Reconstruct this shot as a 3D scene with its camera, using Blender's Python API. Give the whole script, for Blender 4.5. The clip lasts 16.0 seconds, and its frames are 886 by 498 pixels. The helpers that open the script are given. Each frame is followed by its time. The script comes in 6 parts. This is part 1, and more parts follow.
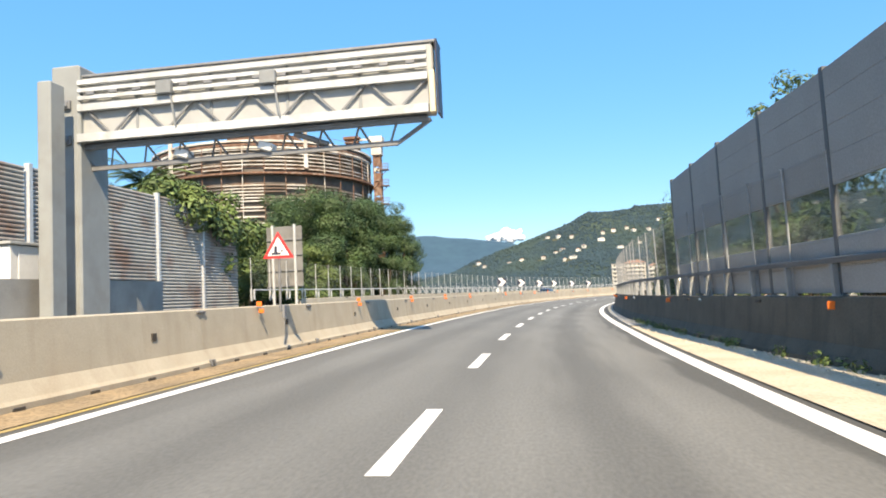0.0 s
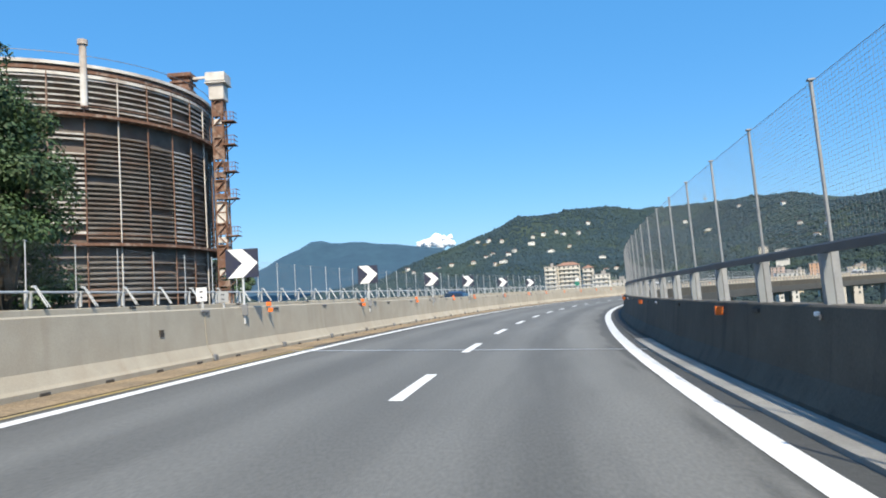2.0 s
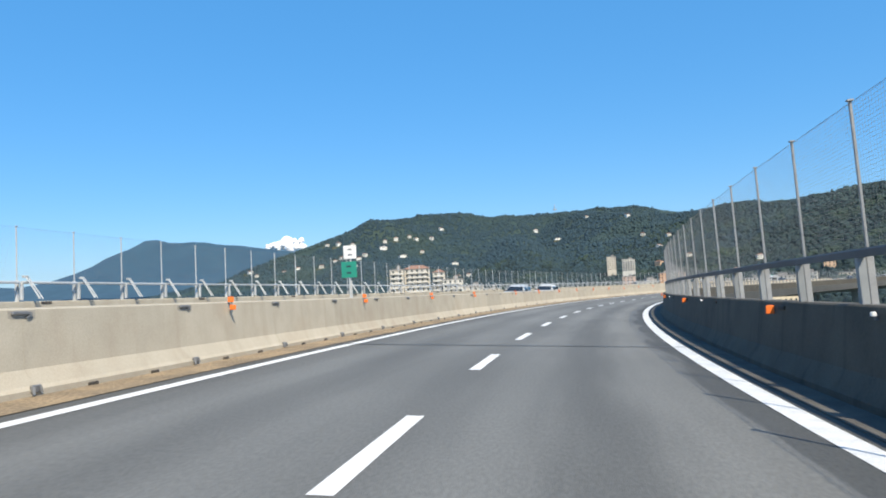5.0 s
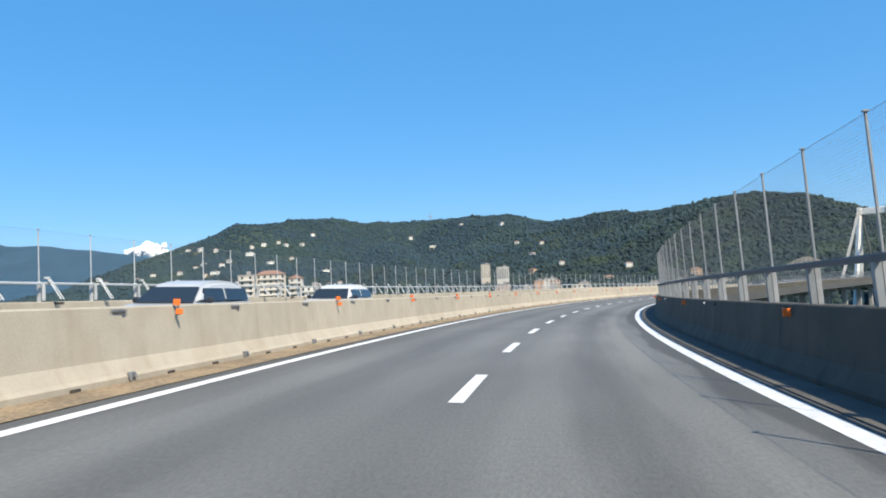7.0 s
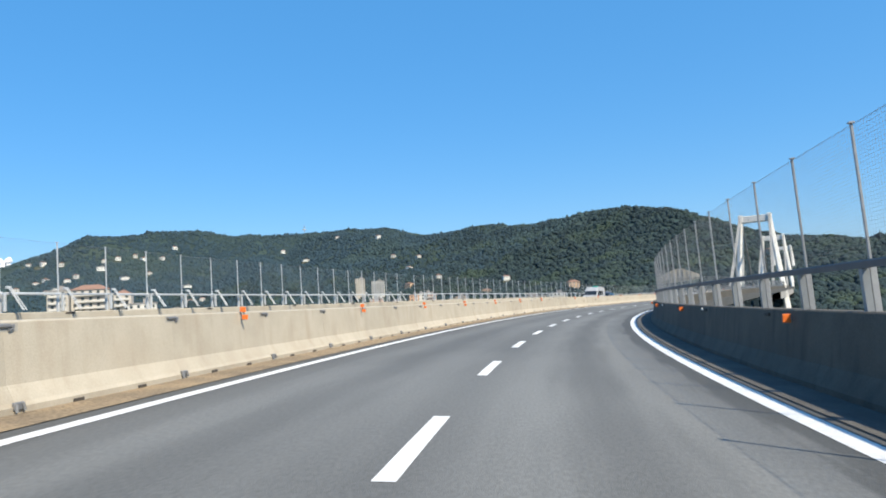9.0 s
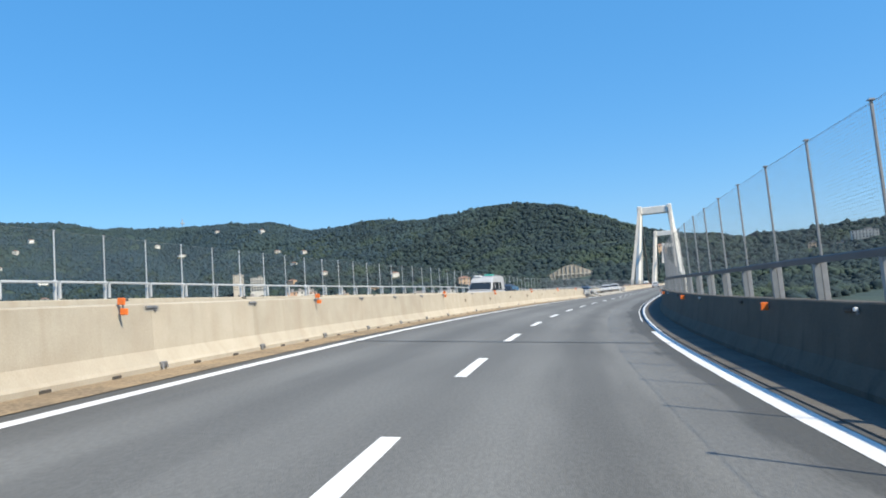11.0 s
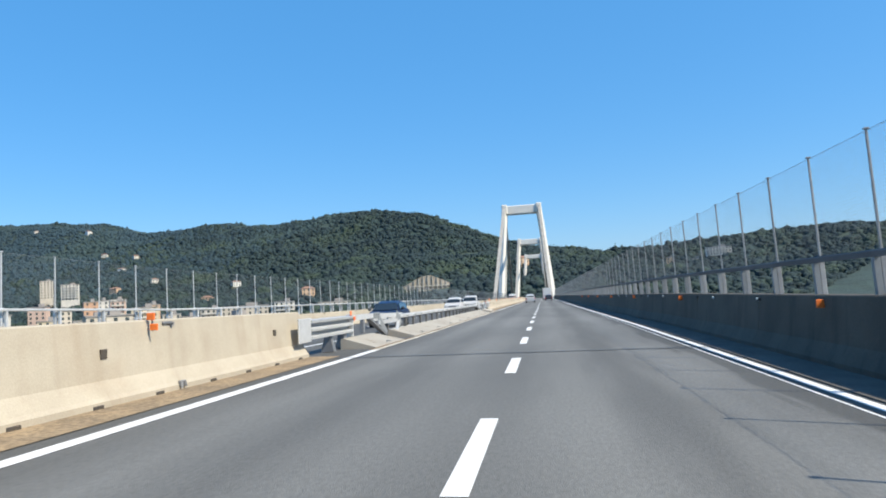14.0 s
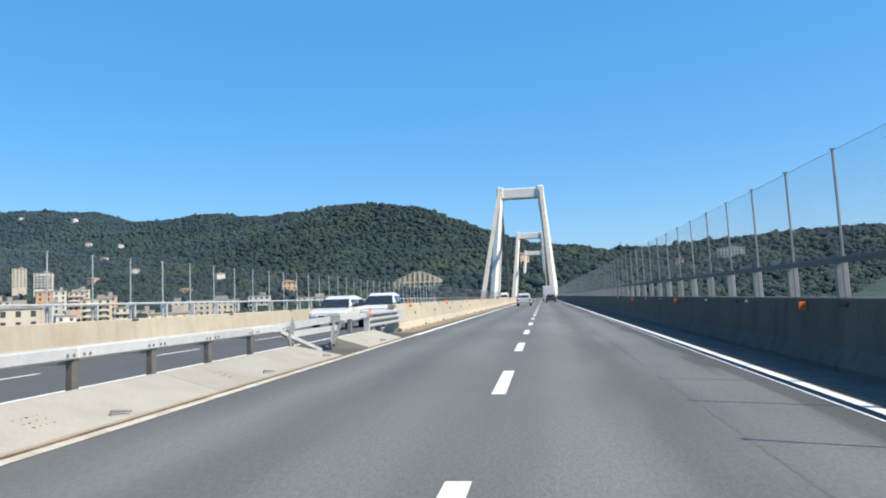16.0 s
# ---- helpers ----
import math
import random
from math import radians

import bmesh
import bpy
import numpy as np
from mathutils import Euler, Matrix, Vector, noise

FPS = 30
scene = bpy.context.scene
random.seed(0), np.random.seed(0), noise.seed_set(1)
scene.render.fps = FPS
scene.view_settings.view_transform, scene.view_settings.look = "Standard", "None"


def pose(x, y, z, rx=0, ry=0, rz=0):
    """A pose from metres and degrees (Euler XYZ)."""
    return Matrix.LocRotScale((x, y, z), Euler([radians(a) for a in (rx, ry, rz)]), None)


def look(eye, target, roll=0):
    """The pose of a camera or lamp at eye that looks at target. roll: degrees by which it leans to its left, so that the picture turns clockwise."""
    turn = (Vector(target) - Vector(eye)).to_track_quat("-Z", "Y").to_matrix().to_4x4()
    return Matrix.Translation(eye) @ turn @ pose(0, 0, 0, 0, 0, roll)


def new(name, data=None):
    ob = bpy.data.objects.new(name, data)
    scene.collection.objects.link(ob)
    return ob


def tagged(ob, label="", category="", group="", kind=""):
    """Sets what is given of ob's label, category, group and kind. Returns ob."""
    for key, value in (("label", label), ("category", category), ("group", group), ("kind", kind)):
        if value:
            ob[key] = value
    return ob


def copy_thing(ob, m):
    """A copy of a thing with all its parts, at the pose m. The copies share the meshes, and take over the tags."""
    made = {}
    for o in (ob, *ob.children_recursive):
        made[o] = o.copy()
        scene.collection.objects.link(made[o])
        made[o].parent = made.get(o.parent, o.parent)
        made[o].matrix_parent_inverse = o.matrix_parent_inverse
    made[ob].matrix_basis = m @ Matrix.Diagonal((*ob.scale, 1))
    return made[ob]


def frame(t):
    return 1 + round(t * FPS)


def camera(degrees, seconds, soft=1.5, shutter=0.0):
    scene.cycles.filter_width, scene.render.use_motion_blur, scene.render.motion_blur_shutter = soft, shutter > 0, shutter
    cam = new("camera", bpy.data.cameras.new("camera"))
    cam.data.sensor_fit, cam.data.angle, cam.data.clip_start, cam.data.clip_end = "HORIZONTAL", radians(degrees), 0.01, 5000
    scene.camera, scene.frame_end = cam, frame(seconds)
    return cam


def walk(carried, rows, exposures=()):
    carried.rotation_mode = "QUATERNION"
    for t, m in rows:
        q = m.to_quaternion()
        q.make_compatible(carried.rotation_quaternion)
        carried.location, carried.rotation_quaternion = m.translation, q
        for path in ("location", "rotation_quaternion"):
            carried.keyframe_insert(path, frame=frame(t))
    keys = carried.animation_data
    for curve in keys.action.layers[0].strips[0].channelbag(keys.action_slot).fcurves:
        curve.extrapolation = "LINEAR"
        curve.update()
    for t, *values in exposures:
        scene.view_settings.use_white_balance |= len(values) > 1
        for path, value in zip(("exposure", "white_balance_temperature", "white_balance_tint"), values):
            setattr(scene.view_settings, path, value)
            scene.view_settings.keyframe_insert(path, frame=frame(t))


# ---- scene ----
cam = camera(63.16, 16.0, soft=1.9)
# seconds, eye (metres), heading clockwise from +y, upward tilt, lean to the right (degrees)
ROWS = [
    (0.0, 1.193, -5.155, 1.260, -7.046, 3.836, 2.740),
    (0.5, 1.358, 6.797, 1.253, -6.347, 4.143, 1.464),
    (1.0, 1.683, 18.660, 1.246, -4.863, 4.080, 2.365),
    (1.5, 2.371, 30.910, 1.236, -3.104, 4.100, 3.211),
    (2.0, 3.628, 43.349, 1.216, -1.567, 4.060, 3.604),
    (2.5, 4.968, 55.328, 1.200, -0.378, 4.312, 4.161),
    (3.0, 6.473, 67.021, 1.198, 1.318, 4.800, 3.247),
    (3.5, 8.454, 78.859, 1.200, 2.941, 4.247, 2.859),
    (4.0, 10.825, 90.748, 1.206, 4.924, 3.976, 2.769),
    (4.5, 13.669, 102.288, 1.212, 7.415, 3.859, 2.791),
    (5.0, 16.982, 113.467, 1.216, 9.971, 3.896, 2.924),
    (5.5, 20.753, 124.475, 1.220, 12.448, 4.007, 3.126),
    (6.0, 25.008, 135.492, 1.222, 14.879, 4.108, 3.282),
    (6.5, 29.808, 146.688, 1.226, 17.298, 4.118, 3.267),
    (7.0, 35.178, 158.034, 1.230, 19.795, 4.036, 3.081),
    (7.5, 40.966, 168.891, 1.228, 21.889, 4.415, 3.573),
    (8.0, 46.937, 179.201, 1.229, 24.298, 4.123, 3.582),
    (8.5, 53.503, 189.385, 1.224, 26.785, 3.994, 3.757),
    (9.0, 60.283, 199.139, 1.222, 29.452, 4.674, 3.802),
    (9.5, 67.379, 208.460, 1.217, 31.864, 4.872, 3.852),
    (10.0, 74.765, 217.342, 1.211, 34.000, 4.589, 3.907),
    (10.5, 82.517, 225.942, 1.204, 35.968, 4.157, 3.966),
    (11.0, 90.745, 234.397, 1.197, 37.936, 3.908, 4.028),
    (11.5, 99.588, 242.818, 1.195, 39.979, 4.175, 4.090),
    (12.0, 109.073, 251.156, 1.199, 42.050, 4.959, 4.004),
    (12.5, 118.660, 259.096, 1.221, 44.951, 4.382, 3.989),
    (13.0, 128.355, 266.371, 1.236, 47.088, 4.185, 3.856),
    (13.5, 138.173, 273.300, 1.251, 48.113, 4.209, 3.518),
    (14.0, 148.094, 280.023, 1.263, 48.798, 4.167, 3.390),
    (14.5, 158.048, 286.642, 1.271, 48.991, 4.179, 2.925),
    (15.0, 167.957, 293.158, 1.277, 48.694, 4.408, 2.713),
    (15.5, 177.844, 299.700, 1.279, 48.722, 4.226, 2.574),
    (16.0, 187.774, 306.312, 1.280, 48.685, 3.993, 2.147),
]


def aim(x, y, z, heading, tilt, lean):
    h, p = radians(heading), radians(tilt)
    way = Vector((math.sin(h) * math.cos(p), math.cos(h) * math.cos(p), math.sin(p)))
    return look((x, y, z), Vector((x, y, z)) + way, -lean)


walk(cam, [(row[0], aim(*row[1:])) for row in ROWS], exposures=[(0, 0.95, 7700, 13), (0.5, 0.68, 7000, 12), (1, 0.55, 6650, 10), (2, 0.45, 6500, 10), (3, 0.38, 6500, 10), (9, 0.38, 6500, 10), (16, 0.40, 6500, 10)])

# ---- the course of the road: a centre line (the dashed line) with curvature and banking ----
STEP = 20.0
CURVE = [1.6, 1.68, 2.19, 1.66, 3.18, 3.12, 4.01, 3.4, 3.02, 3.03, 3.18, 3.34, 3.4, 3.37, 3.57, 3.56, 3.57, 1.13, -0.28, -0.06, 0.05, 0.0]
BANK_AT = [-40, 0, 60, 120, 200, 280, 320, 360, 800]
BANK = [1.3, 1.28, 2.61, 2.57, 3.08, 3.72, 2.6, 0.53, 0.0]
GRID = np.arange(-120.0, 1000.0, 0.5)
_kappa = np.interp(GRID, -20 + STEP * np.arange(len(CURVE)), CURVE) * 1e-3
_head = np.concatenate([[0], np.cumsum((_kappa[1:] + _kappa[:-1]) * 0.25)])
_head -= np.interp(0, GRID, _head)
_sx = np.concatenate([[0], np.cumsum((np.sin(_head)[1:] + np.sin(_head)[:-1]) * 0.25)])
_sy = np.concatenate([[0], np.cumsum((np.cos(_head)[1:] + np.cos(_head)[:-1]) * 0.25)])
_sx -= np.interp(0, GRID, _sx)
_sy -= np.interp(0, GRID, _sy)


def course(s, l=0.0, n=0.0):
    """World point s metres along the road, l to the right of the dashed line, n above the surface."""
    h, b = np.interp(s, GRID, _head), radians(np.interp(s, BANK_AT, BANK))
    a = l * math.cos(b) + n * math.sin(b)
    return Vector((np.interp(s, GRID, _sx) + a * math.cos(h), np.interp(s, GRID, _sy) - a * math.sin(h),
                   n * math.cos(b) - l * math.sin(b)))


def station(s, l=0.0, n=0.0, plumb=False, turn=0.0, lean=0.0):
    """Pose at that point: y along the road, x to the right. plumb: z straight up. lean: degrees towards the left."""
    h, b = np.interp(s, GRID, _head), np.interp(s, BANK_AT, BANK)
    m = Matrix.Translation(course(s, l, n)) @ Matrix.Rotation(-h, 4, "Z")
    return m @ Matrix.Rotation(radians((0 if plumb else b) - lean), 4, "Y") @ Matrix.Rotation(radians(turn), 4, "Z")


# ---- light ----
SUN_FROM, SUN_UP = 166.0, 46.6
world = bpy.data.worlds.new("sky")
scene.world = world
world.use_nodes = True
_nt = world.node_tree
_sky = _nt.nodes.new("ShaderNodeTexSky")
_sky.sky_type, _sky.sun_disc = "NISHITA", False
_sky.sun_elevation, _sky.sun_rotation = radians(SUN_UP), radians(SUN_FROM)
_sky.air_density, _sky.dust_density, _sky.ozone_density = 1.0, 1.0, 2.5
_tone = _nt.nodes.new("ShaderNodeHueSaturation")
_tone.inputs["Saturation"].default_value = 1.38
_nt.links.new(_sky.outputs[0], _tone.inputs["Color"])
_even = _nt.nodes.new("ShaderNodeMix")  # clear, dry air: an even blue over the whole dome
_even.data_type = "RGBA"
_even.inputs[0].default_value, _even.inputs[7].default_value = 0.50, (0.79, 2.73, 5.65, 1)
_nt.links.new(_tone.outputs[0], _even.inputs[6])
_nt.links.new(_even.outputs[2], _nt.nodes["Background"].inputs[0])
_nt.nodes["Background"].inputs[1].default_value = 0.134
_lamp = bpy.data.lights.new("sun", "SUN")
_lamp.energy, _lamp.angle, _lamp.color = 5.0, radians(0.53), (1.0, 0.90, 0.72)
_b, _e = radians(SUN_FROM), radians(SUN_UP)
new("sun", _lamp).matrix_world = look((0, 0, 100), Vector((0, 0, 100)) - Vector((math.sin(_b) * math.cos(_e), math.cos(_b) * math.cos(_e), math.sin(_e))))


# ---- materials ----
def mat(name, colour, rough=0.7, metal=0.0, second=None, amount=0.5, scale=3.0, fine=0.0, fine_scale=40.0, bump=0.0, bump_scale=60.0,
        jitter=0.0, uv=False, stretch=(1, 1, 1), third=None, third_scale=0.6, third_amount=0.4, coat=0.0, island=0.0, streak=None):
    """A node material: base colour with a broad second tone, fine grain, relief and a tone of its own for each object."""
    m = bpy.data.materials.new(name)
    m.use_nodes = True
    t, n = m.node_tree, m.node_tree.nodes
    p = n["Principled BSDF"]
    p.inputs["Roughness"].default_value, p.inputs["Metallic"].default_value = rough, metal
    p.inputs["Coat Weight"].default_value = coat
    co = n.new("ShaderNodeTexCoord")
    mp = n.new("ShaderNodeMapping")
    mp.inputs["Scale"].default_value = stretch
    if uv:
        t.links.new(co.outputs["UV"], mp.inputs[0])
    else:
        geo = n.new("ShaderNodeNewGeometry")
        t.links.new(geo.outputs["Position"], mp.inputs[0])

    def noise_fac(sc, lo, hi, detail=5):
        tx = n.new("ShaderNodeTexNoise")
        tx.inputs["Scale"].default_value, tx.inputs["Detail"].default_value = sc, detail
        t.links.new(mp.outputs[0], tx.inputs["Vector"])
        r = n.new("ShaderNodeMapRange")
        r.inputs[1].default_value, r.inputs[2].default_value = lo, hi
        t.links.new(tx.outputs[0], r.inputs[0])
        return r.outputs[0]

    def blend(fac, a, b, how="MIX"):
        x = n.new("ShaderNodeMix")
        x.data_type, x.blend_type = "RGBA", how
        for sock, v in ((x.inputs[0], fac), (x.inputs[6], a), (x.inputs[7], b)):
            if hasattr(v, "is_linked"):
                t.links.new(v, sock)
            else:
                sock.default_value = v
        return x.outputs[2]

    def scaled(fac, k):
        x = n.new("ShaderNodeMath")
        x.operation = "MULTIPLY"
        t.links.new(fac, x.inputs[0])
        x.inputs[1].default_value = k
        return x.outputs[0]

    out = (*colour, 1)
    if second:
        out = blend(scaled(noise_fac(scale, 0.35, 0.65), amount), out, (*second, 1))
    if third:
        out = blend(scaled(noise_fac(third_scale, 0.5, 0.68, 8), third_amount), out, (*third, 1))
    if streak:
        g2 = n.new("ShaderNodeNewGeometry")
        m2 = n.new("ShaderNodeMapping")
        m2.inputs["Scale"].default_value = (3.2, 3.2, 0.35)
        t.links.new(g2.outputs["Position"], m2.inputs[0])
        tx = n.new("ShaderNodeTexNoise")
        tx.inputs["Scale"].default_value, tx.inputs["Detail"].default_value = 1.0, 6
        t.links.new(m2.outputs[0], tx.inputs["Vector"])
        r = n.new("ShaderNodeMapRange")
        r.inputs[1].default_value, r.inputs[2].default_value = 0.53, 0.75
        t.links.new(tx.outputs[0], r.inputs[0])
        out = blend(scaled(r.outputs[0], streak[1]), out, (*streak[0], 1))
    if fine:
        g = noise_fac(fine_scale, 0.3, 0.7, 2)
        v = n.new("ShaderNodeMapRange")
        v.inputs[3].default_value, v.inputs[4].default_value = 1 - fine, 1 + fine
        t.links.new(g, v.inputs[0])
        out = blend(1.0, out, v.outputs[0], "MULTIPLY")
    if jitter:
        oi = n.new("ShaderNodeObjectInfo")
        v = n.new("ShaderNodeMapRange")
        v.inputs[3].default_value, v.inputs[4].default_value = 1 - jitter, 1 + jitter
        t.links.new(oi.outputs["Random"], v.inputs[0])
        out = blend(1.0, out, v.outputs[0], "MULTIPLY")
    if island:
        gi = n.new("ShaderNodeNewGeometry")
        v = n.new("ShaderNodeMapRange")
        v.inputs[3].default_value, v.inputs[4].default_value = 1 - island, 1 + island
        t.links.new(gi.outputs["Random Per Island"], v.inputs[0])
        out = blend(1.0, out, v.outputs[0], "MULTIPLY")
    if hasattr(out, "is_linked"):
        t.links.new(out, p.inputs["Base Color"])
    else:
        p.inputs["Base Color"].default_value = out
    if bump:
        tx = n.new("ShaderNodeTexNoise")
        tx.inputs["Scale"].default_value, tx.inputs["Detail"].default_value = bump_scale, 4
        t.links.new(mp.outputs[0], tx.inputs["Vector"])
        b = n.new("ShaderNodeBump")
        b.inputs["Strength"].default_value, b.inputs["Distance"].default_value = bump, 0.02
        t.links.new(tx.outputs[0], b.inputs["Height"])
        t.links.new(b.outputs[0], p.inputs["Normal"])
    return m


M = {}
M["asphalt"] = mat("asphalt", (0.142, 0.142, 0.133), 0.82, second=(0.110, 0.110, 0.103), amount=0.7, scale=0.35, uv=True, stretch=(1, 0.35, 1), fine=0.14, fine_scale=30, bump=0.3, bump_scale=80, third=(0.190, 0.190, 0.179), third_scale=0.12, third_amount=0.5)


def wheel_tracks(m):
    """Polished wheel tracks, an oily lane centre and darker edges along each lane; u is the offset from the dashed line."""
    t, n = m.node_tree, m.node_tree.nodes
    p = n["Principled BSDF"]
    base = p.inputs["Base Color"].links[0].from_socket
    co, sep, tx = n.new("ShaderNodeTexCoord"), n.new("ShaderNodeSeparateXYZ"), n.new("ShaderNodeTexNoise")
    mp = n.new("ShaderNodeMapping")
    mp.inputs["Scale"].default_value = (0.6, 0.05, 1)
    t.links.new(co.outputs["UV"], mp.inputs[0])
    t.links.new(mp.outputs[0], tx.inputs["Vector"])
    t.links.new(co.outputs["UV"], sep.inputs[0])
    off = n.new("ShaderNodeMath")
    off.operation = "MULTIPLY_ADD"
    off.inputs[1].default_value = 0.9
    t.links.new(tx.outputs[0], off.inputs[0])
    t.links.new(sep.outputs["X"], off.inputs[2])
    span = n.new("ShaderNodeMapRange")
    span.inputs[1].default_value, span.inputs[2].default_value = -4.2 + 0.45, 4.2 + 0.45
    t.links.new(off.outputs[0], span.inputs[0])
    ramp = n.new("ShaderNodeValToRGB")
    ramp.color_ramp.interpolation = "EASE"
    el = ramp.color_ramp.elements
    stops = [(-4.1, 0.62), (-3.5, 0.85), (-2.75, 1.12), (-1.9, 0.85), (-1.0, 1.1), (0.0, 0.9), (1.0, 1.15), (1.85, 0.78), (2.75, 1.2), (3.3, 1.05), (3.5, 0.6), (4.1, 0.55)]
    while len(el) < len(stops):
        el.new(0.5)
    for e, (l, v) in zip(el, stops):
        e.position, e.color = (l + 4.2) / 8.4, (v * 0.8, v * 0.8, v * 0.8, 1)
    t.links.new(span.outputs[0], ramp.inputs[0])
    mul = n.new("ShaderNodeVectorMath")
    mul.operation = "MULTIPLY"
    t.links.new(base, mul.inputs[0])
    t.links.new(ramp.outputs[0], mul.inputs[1])
    up = n.new("ShaderNodeVectorMath")
    up.operation = "SCALE"
    up.inputs["Scale"].default_value = 1.25
    t.links.new(mul.outputs[0], up.inputs[0])
    t.links.new(up.outputs[0], p.inputs["Base Color"])


wheel_tracks(M["asphalt"])
M["line"] = mat("line_paint", (0.78, 0.78, 0.76), 0.65, second=(0.55, 0.54, 0.52), amount=0.5, scale=4, fine=0.12, fine_scale=40)
M["line_worn"] = mat("worn_line_paint", (0.60, 0.56, 0.47), 0.8, second=(0.40, 0.33, 0.24), amount=0.8, scale=2.5, fine=0.2, fine_scale=30)
M["yellow"] = mat("yellow_paint", (0.42, 0.30, 0.09), 0.75, second=(0.3, 0.24, 0.14), amount=0.8, scale=3)
M["dirt"] = mat("dirt", (0.30, 0.22, 0.13), 0.95, second=(0.17, 0.13, 0.085), amount=0.8, scale=1.2, fine=0.35, fine_scale=18, bump=0.5, bump_scale=30)
M["sand"] = mat("sand_verge", (0.52, 0.45, 0.35), 0.95, second=(0.36, 0.31, 0.23), amount=0.7, scale=0.9, fine=0.2, fine_scale=20, bump=0.4, bump_scale=25)
M["concrete"] = mat("barrier_concrete", (0.435, 0.39, 0.31), 0.88, second=(0.36, 0.318, 0.247), amount=0.6, scale=1.6, fine=0.07, fine_scale=45, bump=0.12, bump_scale=50, jitter=0.07, third=(0.34, 0.27, 0.19), third_scale=0.9, third_amount=0.3, streak=((0.29, 0.23, 0.155), 0.34))
M["concrete_pale"] = mat("pale_concrete", (0.36, 0.338, 0.29), 0.9, second=(0.29, 0.268, 0.228), amount=0.6, scale=1.1, fine=0.08, fine_scale=40, bump=0.12, jitter=0.06, third=(0.26, 0.22, 0.17), third_scale=0.8, third_amount=0.35)
M["kerb"] = mat("shaded_kerb_concrete", (0.11, 0.102, 0.09), 0.92, second=(0.065, 0.06, 0.055), amount=0.8, scale=1.5, fine=0.15, fine_scale=25, bump=0.2)
M["concrete_grey"] = mat("grey_concrete", (0.36, 0.35, 0.325), 0.9, second=(0.25, 0.24, 0.22), amount=0.7, scale=0.9, fine=0.1, fine_scale=35, bump=0.15, jitter=0.08, third=(0.15, 0.14, 0.12), third_scale=0.7, third_amount=0.4)
# Near parapet: streaked concrete, base colour darkened for the shade on its road face.
M["concrete_dark"] = mat("shaded_weathered_concrete", (0.090, 0.081, 0.064), 0.92, second=(0.062, 0.056, 0.045), amount=0.8, scale=1.2, fine=0.12, fine_scale=30, bump=0.2, jitter=0.1, third=(0.115, 0.10, 0.08), third_scale=0.8, third_amount=0.3, streak=((0.028, 0.026, 0.024), 0.6))
M["concrete_white"] = mat("white_concrete", (0.74, 0.72, 0.67), 0.8, second=(0.62, 0.6, 0.55), amount=0.6, scale=0.25, fine=0.05, fine_scale=6)
M["steel"] = mat("galvanised_steel", (0.58, 0.59, 0.59), 0.5, 0.3, second=(0.46, 0.47, 0.47), amount=0.6, scale=6, fine=0.06, jitter=0.12)
M["steel_dark"] = mat("dull_steel", (0.23, 0.235, 0.24), 0.6, 0.4, second=(0.15, 0.15, 0.155), scale=4, jitter=0.1)
M["steel_post"] = mat("weathered_post_steel", (0.34, 0.345, 0.345), 0.6, 0.3, second=(0.26, 0.265, 0.27), amount=0.6, scale=6, fine=0.06, jitter=0.12)
M["steel_grey"] = mat("painted_grey_steel", (0.25, 0.265, 0.27), 0.6, 0.2, second=(0.19, 0.2, 0.205), scale=5, jitter=0.1)
M["rust"] = mat("rusty_steel", (0.20, 0.105, 0.068), 0.9, second=(0.12, 0.065, 0.045), amount=0.8, scale=2.5, third=(0.45, 0.38, 0.32), third_scale=1.2, third_amount=0.5, fine=0.15)
M["seam_rust"] = mat("rusty_seam", (0.13, 0.075, 0.045), 0.95, second=(0.26, 0.17, 0.09), amount=0.9, scale=3.0)
M["orange"] = mat("orange_plastic", (0.85, 0.19, 0.03), 0.4, second=(0.7, 0.15, 0.03), scale=8)
M["hole"] = mat("dark_recess", (0.05, 0.045, 0.04), 0.95, second=(0.09, 0.07, 0.05), scale=10)
M["stain"] = mat("rusty_stain", (0.28, 0.19, 0.11), 0.95, second=(0.4, 0.3, 0.2), scale=7)
M["white"] = mat("white_sheet", (0.78, 0.78, 0.76), 0.5, second=(0.68, 0.68, 0.66), scale=5)
M["black"] = mat("black_sheet", (0.018, 0.022, 0.05), 0.5, second=(0.04, 0.04, 0.045), scale=5)
M["wire"] = mat("fence_wire", (0.30, 0.31, 0.31), 0.55, 0.5)
# Darker copy of the fence wire: backlit shade of the near fence as colour.
M["wire_dark"] = mat("backlit_wire", (0.24, 0.245, 0.25), 0.7, 0.2)
M["rubber"] = mat("rubber", (0.02, 0.02, 0.02), 0.85)
M["rail_dark"] = mat("dark_rail", (0.10, 0.105, 0.11), 0.6, 0.2, second=(0.07, 0.073, 0.078), scale=3, jitter=0.1)
M["noise_panel"] = mat("noise_panel", (0.27, 0.264, 0.255), 0.8, second=(0.22, 0.215, 0.208), scale=0.8, fine=0.1, fine_scale=30)


# ---- building blocks ----
def part(name, bm, material, parent=None, label="", at=None, smooth=False):
    me = bpy.data.meshes.new(name)
    bm.to_mesh(me)
    bm.free()
    for mm in (material if isinstance(material, (list, tuple)) else [material]):
        me.materials.append(mm)
    if smooth:
        me.shade_smooth()
        me.set_sharp_from_angle(angle=radians(35))
    ob = new(name, me)
    if parent is not None:
        ob.parent = parent
    if at is not None:
        ob.matrix_basis = at
    if label:
        tagged(ob, label=label)
    return ob


